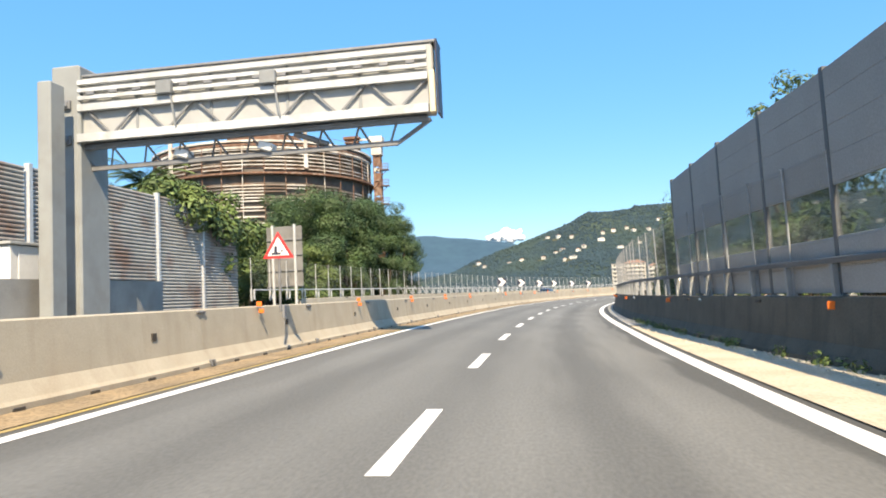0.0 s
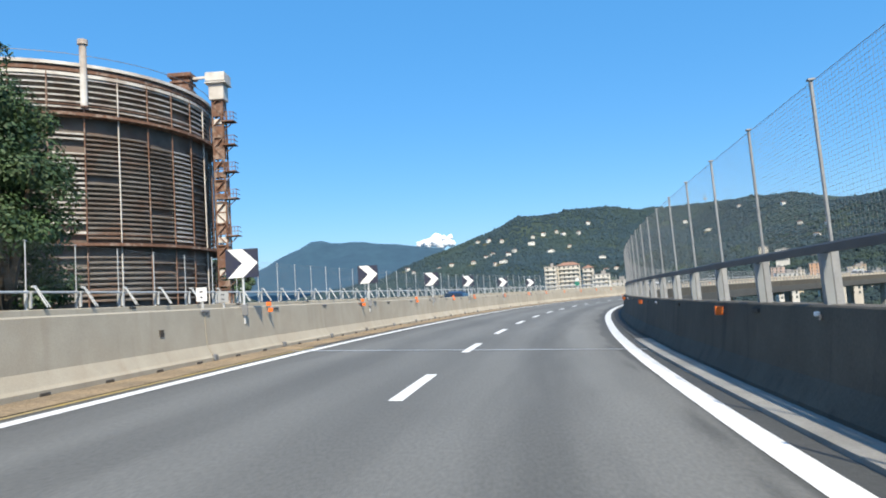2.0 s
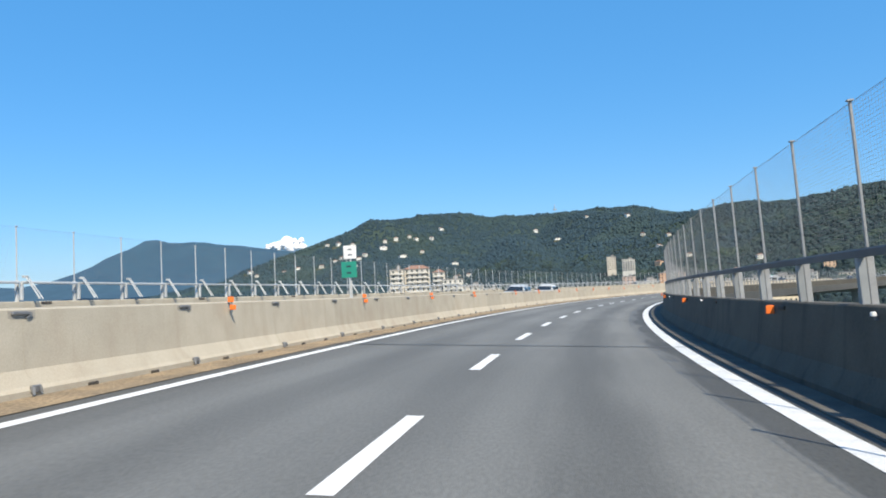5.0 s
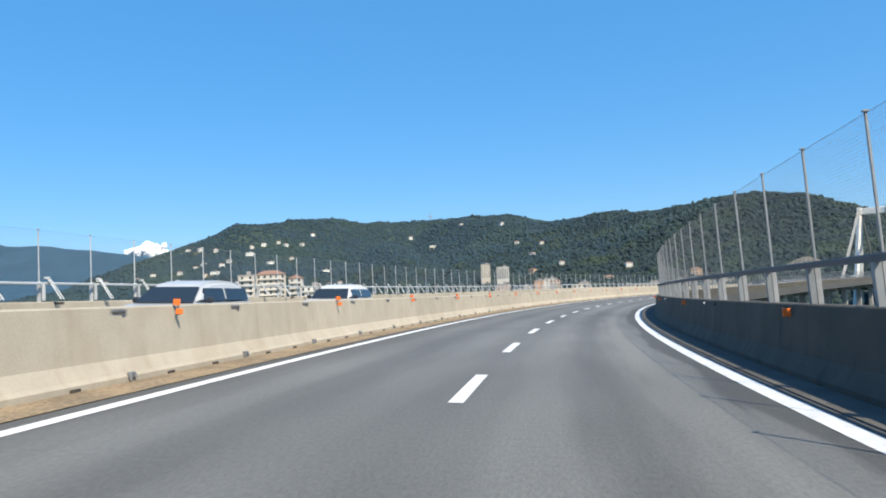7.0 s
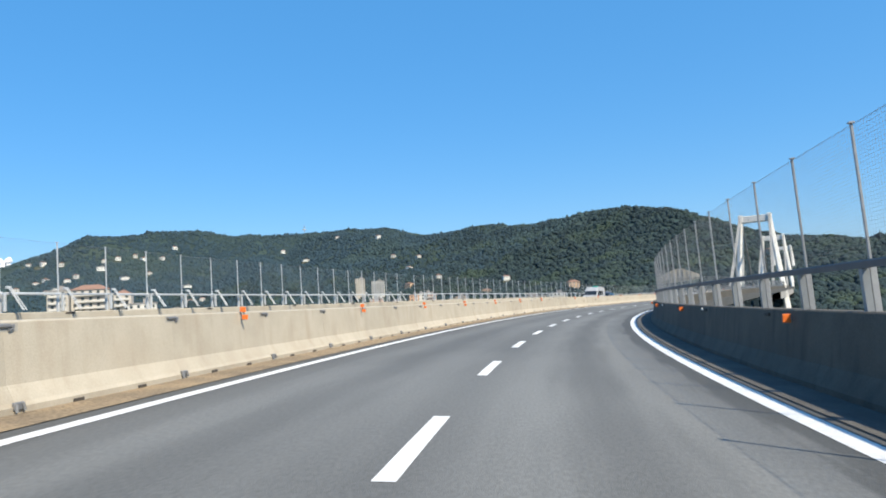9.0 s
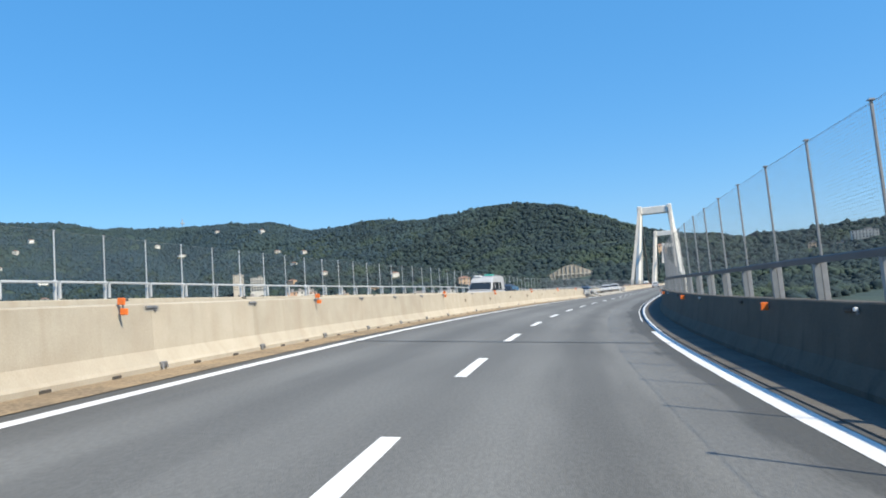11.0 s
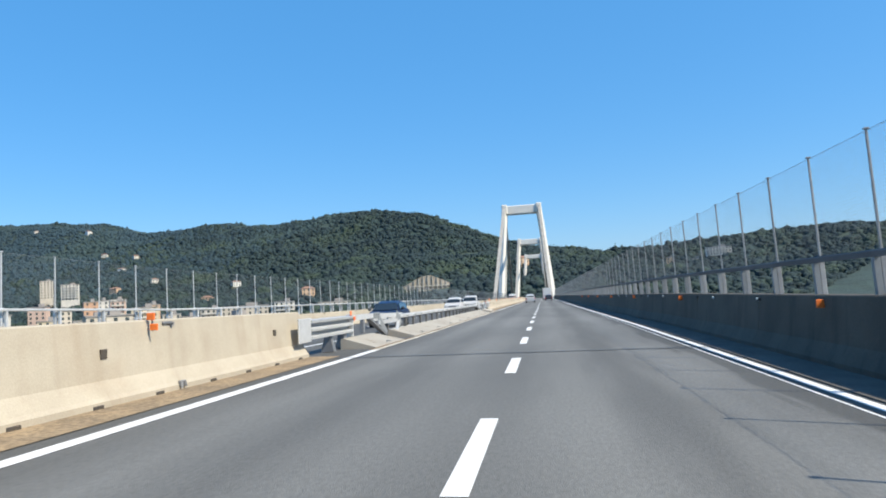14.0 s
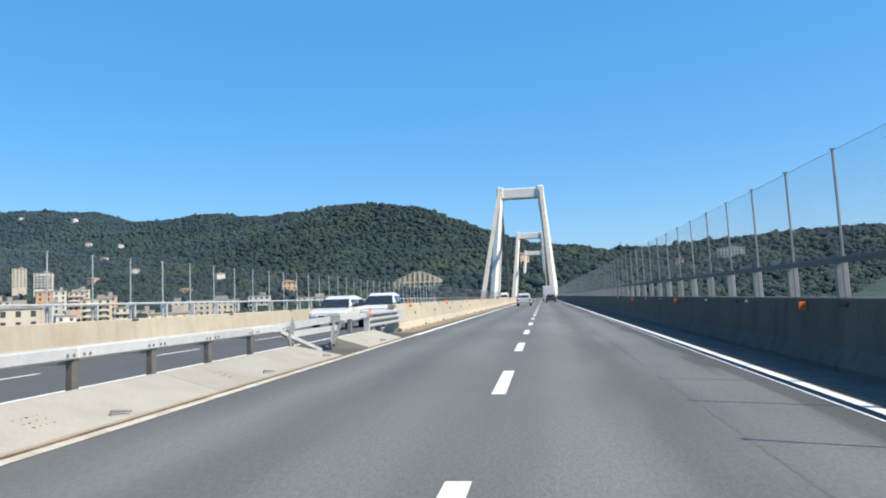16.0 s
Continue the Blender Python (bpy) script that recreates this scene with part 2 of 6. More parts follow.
def thing(name, m, label, category, group="", kind=""):
    ob = new(name)
    ob.empty_display_size = 0.2
    ob.matrix_basis = m
    return tagged(ob, label=label, category=category, group=group, kind=kind)


def sheet(name, verts, faces, material, parent=None, uvs=None, smooth=False):
    me = bpy.data.meshes.new(name)
    me.from_pydata([tuple(v) for v in verts], [], faces)
    me.materials.append(material)
    if uvs is not None:
        layer = me.uv_layers.new(name="UVMap")
        idx = np.empty(len(me.loops), dtype=np.int32)
        me.loops.foreach_get("vertex_index", idx)
        layer.data.foreach_set("uv", np.asarray(uvs, dtype=np.float32)[idx].ravel())
    if smooth:
        me.shade_smooth()
    ob = new(name, me)
    if parent is not None:
        ob.parent = parent
    return ob


def box(bm, c, size, bevel=0.0, m=None, index=0):
    r = bmesh.ops.create_cube(bm, size=1.0)
    vs = r["verts"]
    bmesh.ops.scale(bm, vec=size, verts=vs)
    if bevel:
        es = list({e for v in vs for e in v.link_edges})
        b = bmesh.ops.bevel(bm, geom=es, offset=bevel, segments=1, affect="EDGES")
        vs = list({v for v in vs if v.is_valid} | set(b["verts"]))
    if m is not None:
        bmesh.ops.transform(bm, matrix=m, verts=vs)
    bmesh.ops.translate(bm, vec=c, verts=vs)
    if index:
        for f in {f for v in vs for f in v.link_faces}:
            f.material_index = index
    return vs


def rod(bm, a, b, r0, r1=None, seg=8, caps=True):
    a, b = Vector(a), Vector(b)
    r1 = r0 if r1 is None else r1
    d = b - a
    res = bmesh.ops.create_cone(bm, cap_ends=caps, segments=seg, radius1=r0, radius2=max(r1, 1e-4), depth=d.length)
    m = Matrix.Translation((a + b) / 2) @ d.to_track_quat("Z", "Y").to_matrix().to_4x4()
    bmesh.ops.transform(bm, matrix=m, verts=res["verts"])
    return res["verts"]


def bar(bm, a, b, w, h):
    """A rectangular bar from a to b."""
    a, b = Vector(a), Vector(b)
    d = b - a
    r = bmesh.ops.create_cube(bm, size=1.0)
    bmesh.ops.scale(bm, vec=(w, h, d.length), verts=r["verts"])
    q = d.to_track_quat("Z", "Y").to_matrix().to_4x4()
    bmesh.ops.transform(bm, matrix=Matrix.Translation((a + b) / 2) @ q, verts=r["verts"])
    return r["verts"]


def extrude(bm, outline, y0, y1, axis="Y"):
    """A solid from an outline of (x, z) between y0 and y1."""
    ends = []
    for y in (y0, y1):
        ends.append([bm.verts.new((x, y, z) if axis == "Y" else (y, x, z)) for x, z in outline])
    k = len(outline)
    bm.faces.new(ends[0])
    bm.faces.new(list(reversed(ends[1])))
    for i in range(k):
        bm.faces.new((ends[0][(i + 1) % k], ends[0][i], ends[1][i], ends[1][(i + 1) % k]))
    bmesh.ops.recalc_face_normals(bm, faces=bm.faces)


def far_drop(s):
    """How far the outer edge of the opposite carriageway lies below the plane of the road, on the bridge."""
    return -float(np.interp(s, [325, 365], [0.0, 0.2]))


def sag(s, l):
    """The fall of the opposite carriageway at that offset."""
    return far_drop(s) * min(1.0, max(0.0, (-6.0 - l) / 8.0))


def ribbon(name, s0, s1, lefts, rights, n, material, step=2.0, parent=None, depth=0.0):
    """A strip of the road between two offsets (numbers or functions of s), n above the surface, with depth."""
    ss = np.append(np.arange(s0, s1, step), s1)
    f = [(lambda s, v=v: v) if not callable(v) else v for v in (lefts, rights)]
    vs, uv, fs = [], [], []
    for s in ss:
        a, b = f[0](s), f[1](s)
        mid = [a + (b - a) * i / 4 for i in range(5)]
        up = n(s) if callable(n) else n
        row = [(l, up + sag(s, l)) for l in mid] + ([(b, up - depth), (a, up - depth)] if depth else [])
        for l, h in row:
            vs.append(course(s, l, h))
            uv.append((l, s))
    k = 7 if depth else 5
    for i in range(len(ss) - 1):
        for j in range(k if depth else 4):
            q = (j + 1) % k
            fs.append((i * k + j, i * k + q, (i + 1) * k + q, (i + 1) * k + j))
    return sheet(name, vs, fs, material, parent, uv)


def right_edge(s):
    """Offset of the foot of the right-hand barrier."""
    return float(np.interp(s, [-60, 4, 8, 12, 20, 28, 45, 80, 175, 224, 296, 368, 700], [6.0, 6.0, 5.75, 5.4, 5.0, 4.55, 4.5, 4.56, 4.73, 4.83, 5.0, 4.95, 4.95]))


# ---- setting: the roadway ----
END = 900.0
deck = ribbon("opposite_road", -60, END, -14.6, -6.0, 0.0, M["asphalt"], depth=1.4)
tagged(deck, "grey asphalt of the opposite carriageway beyond the median", "road", kind="structure")
deck = ribbon("road", -60, END, -6.0, lambda s: right_edge(s) + float(np.interp(s, [22, 34], [2.3, 1.0])), 0.0, M["asphalt"], depth=1.4)
tagged(deck, "worn grey asphalt motorway carriageway curving onto a viaduct", "road", kind="structure")


def marking(name, s0, s1, l, w, material=None, n=0.006, label="white painted edge line", step=3.0):
    mid = l if callable(l) else (lambda s: l)
    return tagged(ribbon(name, s0, s1, lambda s: mid(s) - w / 2, lambda s: mid(s) + w / 2, n, material or M["line"], step=step), label, "road marking", kind="structure")


marking("edge_line", -60, 352, -3.95, 0.22)
marking("edge_line", 352, 406, -3.96, 0.17, M["line_worn"], label="worn cream edge line at the foot of the kerb")
marking("edge_line", 406, END, -3.95, 0.22)
marking("edge_line", -60, 282, lambda s: float(np.interp(s, [20, 40, 48, 74, 262, 282], [3.87, 3.66, 3.68, 3.9, 3.92, 4.0])), 0.29)
RIGHT_LINE = lambda s: float(np.interp(s, [282, 293, 320, 352], [4.0, 4.08, 4.0, 3.95]))
marking("edge_line", 282, END, lambda s: RIGHT_LINE(s) + 0.085, 0.155)
marking("edge_line", 288, END, lambda s: RIGHT_LINE(s) - 0.15, 0.04, label="thin worn white line beside the edge line")
marking("edge_line", -60, END, -7.0, 0.2)
marking("edge_line", -60, END, -13.4, 0.2)
marking("yellow_line", -60, 62, -4.28, 0.1, M["yellow"], label="faded yellow painted line beside the verge")
for k in range(-6, 100):
    marking("lane_dash", k * 7.5, k * 7.5 + 3.0, 0.0, 0.19, label="white painted lane dash", step=1.5)
    marking("lane_dash", k * 7.5 + 2, k * 7.5 + 5.0, -10.4, 0.17, label="white painted lane dash", step=1.5)
tagged(ribbon("verge_strip", -60, 350, -5.15, -4.36, 0.012, M["dirt"]), "brown dirt and grit along the foot of the barrier", "verge", kind="structure")
tagged(ribbon("verge_strip", 408, END, -5.15, -4.36, 0.012, M["dirt"]), "brown dirt and grit along the foot of the barrier", "verge", kind="structure")
tagged(ribbon("sand_verge", -60, 27, 4.15, lambda s: right_edge(s) + 0.1, 0.02, M["sand"]), "pale sandy verge beside the road", "verge", kind="structure")
tagged(ribbon("kerb_strip", 22, 64, 4.12, lambda s: right_edge(s) + 0.05, 0.05, M["concrete_grey"], depth=0.07), "pale concrete gutter kerb under the parapet", "kerb", kind="structure")
# This stretch lies in the parapet's shadow; its colour is darkened for that.
tagged(ribbon("kerb_strip", 64, END, 4.2, lambda s: right_edge(s) + 0.05, 0.02, M["kerb"], depth=0.04), "gutter kerb under the parapet, coloured dark for the parapet's shadow", "kerb", kind="structure")
for s in (60.7, 132.9, 205.1, 277.3, 349.4, 421.6, 493.8):
    tagged(ribbon("expansion_joint", s - 0.07, s + 0.07, -13.9, 4.1, 0.009, M["rail_dark"] if s > 70 else M["steel"], step=0.14), "narrow expansion joint across the carriageway", "joint", kind="structure")


# ---- the ground: valley floor and wooded hills ----
def lattice(x, y, seed):
    """Smooth value noise on arrays."""
    xi, yi = np.floor(x).astype(np.int64), np.floor(y).astype(np.int64)
    fx, fy = x - xi, y - yi
    fx, fy = fx * fx * (3 - 2 * fx), fy * fy * (3 - 2 * fy)

    def h(a, b):
        v = np.sin(a * 127.1 + b * 311.7 + seed * 74.7) * 43758.5453
        return v - np.floor(v)
    return (h(xi, yi) * (1 - fx) + h(xi + 1, yi) * fx) * (1 - fy) + (h(xi, yi + 1) * (1 - fx) + h(xi + 1, yi + 1) * fx) * fy


RIDGES = [  # crest lines: x, y, height; and the width of the flanks
    (340, [(-330, 1750, 10), (-60, 1950, 128), (160, 1945, 200), (410, 2041, 222), (600, 2120, 226), (717, 2149, 234), (739, 1746, 180), (880, 1450, 160),
           (1014, 1184, 172), (970, 1040, 130), (926, 938, 100), (1063, 791, 68), (1168, 504, 62), (1260, 200, 66), (1300, -400, 74)]),
    (34, [(-190, 330, 40), (-112, 306, 58), (-82, 295, 58), (-66, 290, 26)]),
    (300, [(717, 2149, 234), (940, 2080, 238), (1100, 2080, 222), (1400, 1900, 150)]),
    (230, [(500, 1850, 150), (430, 1500, 80), (330, 1200, 5)]),
]
FAR_RANGE = [(420, [(-2600, 2500, 96), (-1500, 2700, 104), (-950, 2730, 104), (-848, 2724, 112), (-754, 2716, 168), (-640, 2706, 212), (-536, 2700, 246), (-470, 2696, 236), (-374, 2691, 244), (-150, 2690, 208), (-30, 2690, 196), (300, 3000, 200), (900, 3300, 215)])]
VALLEY = -42.0


def relief(x, y, ridges=RIDGES):
    out = np.full_like(x, VALLEY)
    near = 1 / (1 + np.exp((y - 100) / 13)) * (x < 400)
    out = out + near * 40.5
    for width, crest in ridges:
        best = np.zeros_like(x)
        for (x0, y0, z0), (x1, y1, z1) in zip(crest[:-1], crest[1:]):
            dx, dy = x1 - x0, y1 - y0
            u = np.clip(((x - x0) * dx + (y - y0) * dy) / (dx * dx + dy * dy), 0, 1)
            d2 = (x - x0 - u * dx) ** 2 + (y - y0 - u * dy) ** 2
            best = np.maximum(best, (z0 + (z1 - z0) * u - VALLEY) * np.exp(-np.sqrt(d2 + 900) / width * 0.9) * 1.08)
        out = np.maximum(out, VALLEY + best)
    high = np.clip((out - VALLEY - 12) / 80, 0, 1)
    for k, (size, amp) in enumerate(((260, 26), (120, 15), (55, 8), (24, 5))):
        out = out + high * amp * (lattice(x / size, y / size, k) - 0.5)
    return out


def land(x, y):
    return float(relief(np.array([float(x)]), np.array([float(y)]))[0])


# Foliage base colours carry a blue haze tint, strongest along the ridge.
M["wood"] = mat("hazy_wooded_slope", (0.029, 0.053, 0.048), 1.0, second=(0.023, 0.044, 0.041), amount=0.9, scale=0.012, fine=0.25, fine_scale=0.08, third=(0.052, 0.076, 0.052), third_scale=0.008, third_amount=0.6)
M["crowns"] = mat("hazy_tree_crowns", (0.020, 0.039, 0.041), 1.0, second=(0.015, 0.031, 0.036), amount=0.9, scale=0.018, fine=0.25, fine_scale=0.3, third=(0.042, 0.066, 0.040), third_scale=0.014, third_amount=0.75, island=0.14)
M["ridge_crowns"] = mat("hazy_ridge_crowns", (0.027, 0.055, 0.070), 1.0, second=(0.022, 0.047, 0.063), amount=0.9, scale=0.008, fine=0.2, fine_scale=0.2, third=(0.040, 0.068, 0.060), third_scale=0.006, third_amount=0.7, island=0.08)
M["far_wood"] = mat("hazy_glowing_slope", (0.020, 0.045, 0.055), 1.0, second=(0.016, 0.036, 0.046), amount=0.8, scale=0.006, fine=0.2, fine_scale=0.03)
_p = M["far_wood"].node_tree.nodes["Principled BSDF"]  # backdrop range: a blue glow stands in for kilometres of bright hazy air
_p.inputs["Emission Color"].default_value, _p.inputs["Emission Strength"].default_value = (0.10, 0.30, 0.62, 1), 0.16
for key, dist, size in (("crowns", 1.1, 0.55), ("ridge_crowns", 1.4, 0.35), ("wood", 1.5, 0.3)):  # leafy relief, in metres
    _t = M[key].node_tree
    _g, _n, _r = _t.nodes.new("ShaderNodeNewGeometry"), _t.nodes.new("ShaderNodeTexNoise"), _t.nodes.new("ShaderNodeBump")
    _n.inputs["Scale"].default_value, _n.inputs["Detail"].default_value = size, 4
    _r.inputs["Strength"].default_value, _r.inputs["Distance"].default_value = 0.9, dist
    _t.links.new(_g.outputs["Position"], _n.inputs["Vector"])
    _t.links.new(_n.outputs[0], _r.inputs["Height"])
    _t.links.new(_r.outputs[0], _t.nodes["Principled BSDF"].inputs["Normal"])
gx = np.concatenate([np.arange(-4600, -1000, 120), np.arange(-1000, 1500, 14), np.arange(1500, 4600, 120)]).astype(float)
gy = np.concatenate([np.arange(-4600, -60, 160), np.arange(-60, 2900, 14), np.arange(2900, 4600, 90)]).astype(float)
X, Y = np.meshgrid(gx, gy)
Z = relief(X, Y)
nx, ny = len(gx), len(gy)
ii = (np.arange(ny - 1)[:, None] * nx + np.arange(nx - 1)[None, :]).ravel()
ground = sheet("ground", np.stack([X.ravel(), Y.ravel(), Z.ravel()], 1).tolist(), np.stack([ii, ii + 1, ii + nx + 1, ii + nx], 1).tolist(), M["wood"], smooth=True)
tagged(ground, "green valley floor rising into wooded hills", "ground", kind="structure")


X, Y = np.meshgrid(np.arange(-3000, 1400, 40.0), np.arange(2150, 4300, 40.0))
Z = relief(X, Y, FAR_RANGE) - 4.0
ny, nx = X.shape
ii = (np.arange(ny - 1)[:, None] * nx + np.arange(nx - 1)[None, :]).ravel()
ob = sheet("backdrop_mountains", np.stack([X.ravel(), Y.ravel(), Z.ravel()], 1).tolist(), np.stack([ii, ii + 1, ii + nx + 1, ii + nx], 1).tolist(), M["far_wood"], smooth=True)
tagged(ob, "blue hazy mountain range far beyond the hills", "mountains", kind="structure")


# places of the houses on the slopes; the woods leave room for them
WHITE_HOUSES = [(43, 1877), (69, 1844), (206, 1834), (255, 1836), (329, 1905), (106, 1670), (72, 1716), (56, 1697), (-24, 1693), (-139, 1868), (603, 1986), (727, 1673), (652, 1377), (656, 1073)]
LONG_HOUSES = [(168, 1766), (203, 1693), (89, 1587), (297, 1582), (586, 1762)]
CREAM_HOUSES = [(101, 1811), (241, 1854), (293, 1838), (178, 1821), (255, 1743), (121, 1693), (71, 1592), (26, 1653), (-54, 1740), (-121, 1821), (285, 1482), (301, 1462), (696, 1847), (686, 1512), (701, 1433), (613, 1198)]
CLEARINGS = np.array(WHITE_HOUSES + LONG_HOUSES + CREAM_HOUSES, dtype=float)


def crowns(count, box_, size, seed, tufts, floor=-25.0):
    """Uneven tree crowns on the slopes, each a lumpy core with tufts of leaves round it, all in one mesh."""
    rng = np.random.default_rng(seed)
    bm = bmesh.new()
    bmesh.ops.create_icosphere(bm, subdivisions=1, radius=1.0)
    base = np.array([v.co[:] for v in bm.verts])
    tri = np.array([[v.index for v in f.verts] for f in bm.faces if f.calc_center_median().z > -0.45])
    bm.free()
    px, py = rng.uniform(box_[0], box_[2], count * 4), rng.uniform(box_[1], box_[3], count * 4)
    pz = relief(px, py)
    keep = (np.hypot(px - 585, py - 676) > 30) & (pz > floor) & (lattice(px / 70, py / 70, 9) > 0.07)
    dx, dy = px[:, None] - CLEARINGS[:, 0], py[:, None] - CLEARINGS[:, 1]
    keep &= ~((np.abs(dx) < 10) & (dy > -11) & (dy < 6)).any(axis=1)
    px, py, pz = px[keep][:count], py[keep][:count], pz[keep][:count]
    c = len(px)
    r = rng.uniform(size[0], size[1], c) * np.where(rng.random(c) < 0.12, 1.5, 1.0)
    tall = rng.uniform(0.6, 1.1, c)
    jit = 1 + rng.uniform(-0.3, 0.3, (c, len(base)))
    v = base[None] * (jit * r[:, None])[..., None]
    v[..., 2] *= tall[:, None]
    at = np.stack([px, py, pz + r * 0.35], 1)[:, None]
    v += at
    f = tri[None] + (np.arange(c) * len(base))[:, None, None]
    d = rng.normal(size=(c, tufts, 3))
    d /= np.linalg.norm(d, axis=2)[..., None]
    d[..., 2] = np.abs(d[..., 2]) * tall[:, None]
    m = at + d * (r * 0.95)[:, None, None]
    q = m[:, :, None] + rng.normal(size=(c, tufts, 3, 3)) * (r * 0.22)[:, None, None, None]
    g = np.arange(c * tufts * 3).reshape(-1, 3) + c * len(base)
    return np.concatenate([v.reshape(-1, 3), q.reshape(-1, 3)]), np.concatenate([f.reshape(-1, 3), g])


def mesh_np(name, v, f, material, smooth=True):
    me = bpy.data.meshes.new(name)
    me.vertices.add(len(v))
    me.vertices.foreach_set("co", np.asarray(v, dtype=np.float32).ravel())
    k = f.shape[1]
    me.loops.add(f.size)
    me.loops.foreach_set("vertex_index", f.astype(np.int32).ravel())
    me.polygons.add(len(f))
    me.polygons.foreach_set("loop_start", np.arange(0, f.size, k, dtype=np.int32))
    me.polygons.foreach_set("loop_total", np.full(len(f), k, dtype=np.int32))
    me.update(calc_edges=True)
    me.validate()
    me.materials.append(material)
    if smooth:
        me.shade_smooth()
    return new(name, me)


v, f = crowns(42000, (250, 420, 1300, 1500), (1.6, 3.7), 3, 3)
tagged(mesh_np("hill_woods", v, f, M["crowns"]), "dense woodland covering the nearer hill, tinted blue-green for haze", "woods", kind="stuff")
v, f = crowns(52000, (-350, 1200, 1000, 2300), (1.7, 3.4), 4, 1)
tagged(mesh_np("ridge_woods", v, f, M["ridge_crowns"]), "dark woodland along the ridge, tinted blue for haze", "woods", kind="stuff")

# ---- concrete barriers ----
JERSEY = [(0.0, 0.0), (0.0, 0.09), (-0.05, 0.14), (-0.17, 0.34), (-0.25, 1.10), (-0.28, 1.12), (-0.48, 1.12), (-0.51, 1.10), (-0.59, 0.34), (-0.71, 0.14), (-0.76, 0.09), (-0.76, 0.0)]


def jersey(length, name="jersey_barrier"):
    t = thing(name, Matrix.Identity(4), "cream precast concrete median barrier segment with steel couplings", "barrier", "median barrier segments")
    bm = bmesh.new()
    extrude(bm, JERSEY, 0.0, length)
    part("body", bm, M["concrete"], t)
    if length > 5:
        bm = bmesh.new()
        box(bm, (-0.198, length * 0.72, 0.69), (0.03, 0.14, 0.13), 0.004)
        part("lifting_hole", bm, M["hole"], t, "square dark lifting hole")
    bm = bmesh.new()
    box(bm, (0.0, 0.0, 0.10), (0.05, 0.17, 0.10), 0.012)
    bar(bm, (0.025, -0.06, 0.13), (0.04, -0.07, 0.03), 0.03, 0.03)
    bar(bm, (0.025, 0.05, 0.14), (0.04, 0.07, 0.05), 0.03, 0.03)
    part("coupling", bm, M["steel_dark"], t, "dull steel foot coupling")
    bm = bmesh.new()
    extrude(bm, [(-0.262, 1.0), (-0.236, 0.985), (-0.243, 1.09), (-0.27, 1.1)], -0.22, 0.24)
    part("hook_socket", bm, M["concrete_pale"], t, "pale chipped recess in the concrete")
    bm = bmesh.new()
    box(bm, (-0.225, -0.04, 1.062), (0.04, 0.27, 0.045), 0.01)
    bar(bm, (-0.225, 0.09, 1.055), (-0.222, 0.15, 1.06), 0.03, 0.025)
    bar(bm, (-0.222, 0.15, 1.065), (-0.222, 0.13, 1.02), 0.03, 0.025)
    bar(bm, (-0.222, 0.13, 1.02), (-0.222, 0.07, 1.005), 0.03, 0.02)
    part("lifting_hook", bm, M["steel_dark"], t, "dark steel hook in the recess")
    for k in range(1, int(length / 1.5) + 1):
        y = k * 1.5 - 0.4
        if y < length - 0.3:
            bm = bmesh.new()
            box(bm, (0.0, y, 0.03), (0.03, 0.22, 0.055), 0.01)
            part("drain_slot", bm, M["hole"], t)
    return t


def lay(proto, s0, s1, l, pitch, first=True, n=lambda s: 0.0):
    """Copies of a thing end to end along the road."""
    out = []
    s = s0
    while s < s1 - 0.05:
        m = station(s, l(s) if callable(l) else l)
        a, b = course(s, l(s) if callable(l) else l, n(s)), course(s + pitch, l(s + pitch) if callable(l) else l, n(s + pitch))
        d = b - a
        x = (m.to_3x3() @ Vector((1, 0, 0)))
        y = d.normalized()
        z = x.cross(y).normalized()
        x = y.cross(z)
        m = Matrix((x, y, z)).transposed().to_4x4()
        m.translation = a
        reach = d.length / pitch
        if first:
            proto.matrix_basis = m @ Matrix.Diagonal((1, reach, 1, 1))
            out.append(proto)
            first = False
        else:
            out.append(copy_thing(proto, m @ Matrix.Diagonal((1, reach / proto.scale.y, 1, 1))))
        s += pitch
    return out


long_jersey = jersey(6.25)
lay(long_jersey, -16.9, 58, -5.1, 6.25)
lay(jersey(3.86), 58.12, 292, -5.1, 3.86)
lay(long_jersey, 293.6, 349, -5.1, 6.25, first=False)
lay(long_jersey, 409.0, 700, -5.1, 6.25, first=False)


def rear_barrier():
    t = thing("parapet_barrier", Matrix.Identity(4), "weathered concrete parapet segment under the fence, its shade put into the colour", "barrier", "parapet segments")
    bm = bmesh.new()
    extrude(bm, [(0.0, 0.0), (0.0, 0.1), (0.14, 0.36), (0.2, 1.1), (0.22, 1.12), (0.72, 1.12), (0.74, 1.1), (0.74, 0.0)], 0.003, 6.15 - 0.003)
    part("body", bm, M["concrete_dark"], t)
    bm = bmesh.new()
    box(bm, (0.185, 0.02, 1.02), (0.05, 0.3, 0.06), 0.01)
    part("hook_socket", bm, M["hole"], t)
    return t


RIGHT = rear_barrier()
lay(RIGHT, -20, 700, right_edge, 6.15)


def far_parapet():
    t = thing("parapet_barrier", Matrix.Identity(4), "cream concrete parapet segment of the opposite carriageway", "barrier", "far parapet segments")
    bm = bmesh.new()
    extrude(bm, [(0.0, 0.0), (0.0, 0.1), (-0.14, 0.36), (-0.2, 1.06), (-0.22, 1.08), (-0.42, 1.08), (-0.42, 0.0)], 0.003, 8.2 - 0.003)
    part("body", bm, M["concrete"], t)
    bm = bmesh.new()
    box(bm, (-0.2, 0.0, 1.035), (0.05, 0.4, 0.07), 0.01)
    part("hook_socket", bm, M["hole"], t, "dark recess in the top edge")
    return t


lay(far_parapet(), 36.0, 700, -13.95, 8.2, n=far_drop)


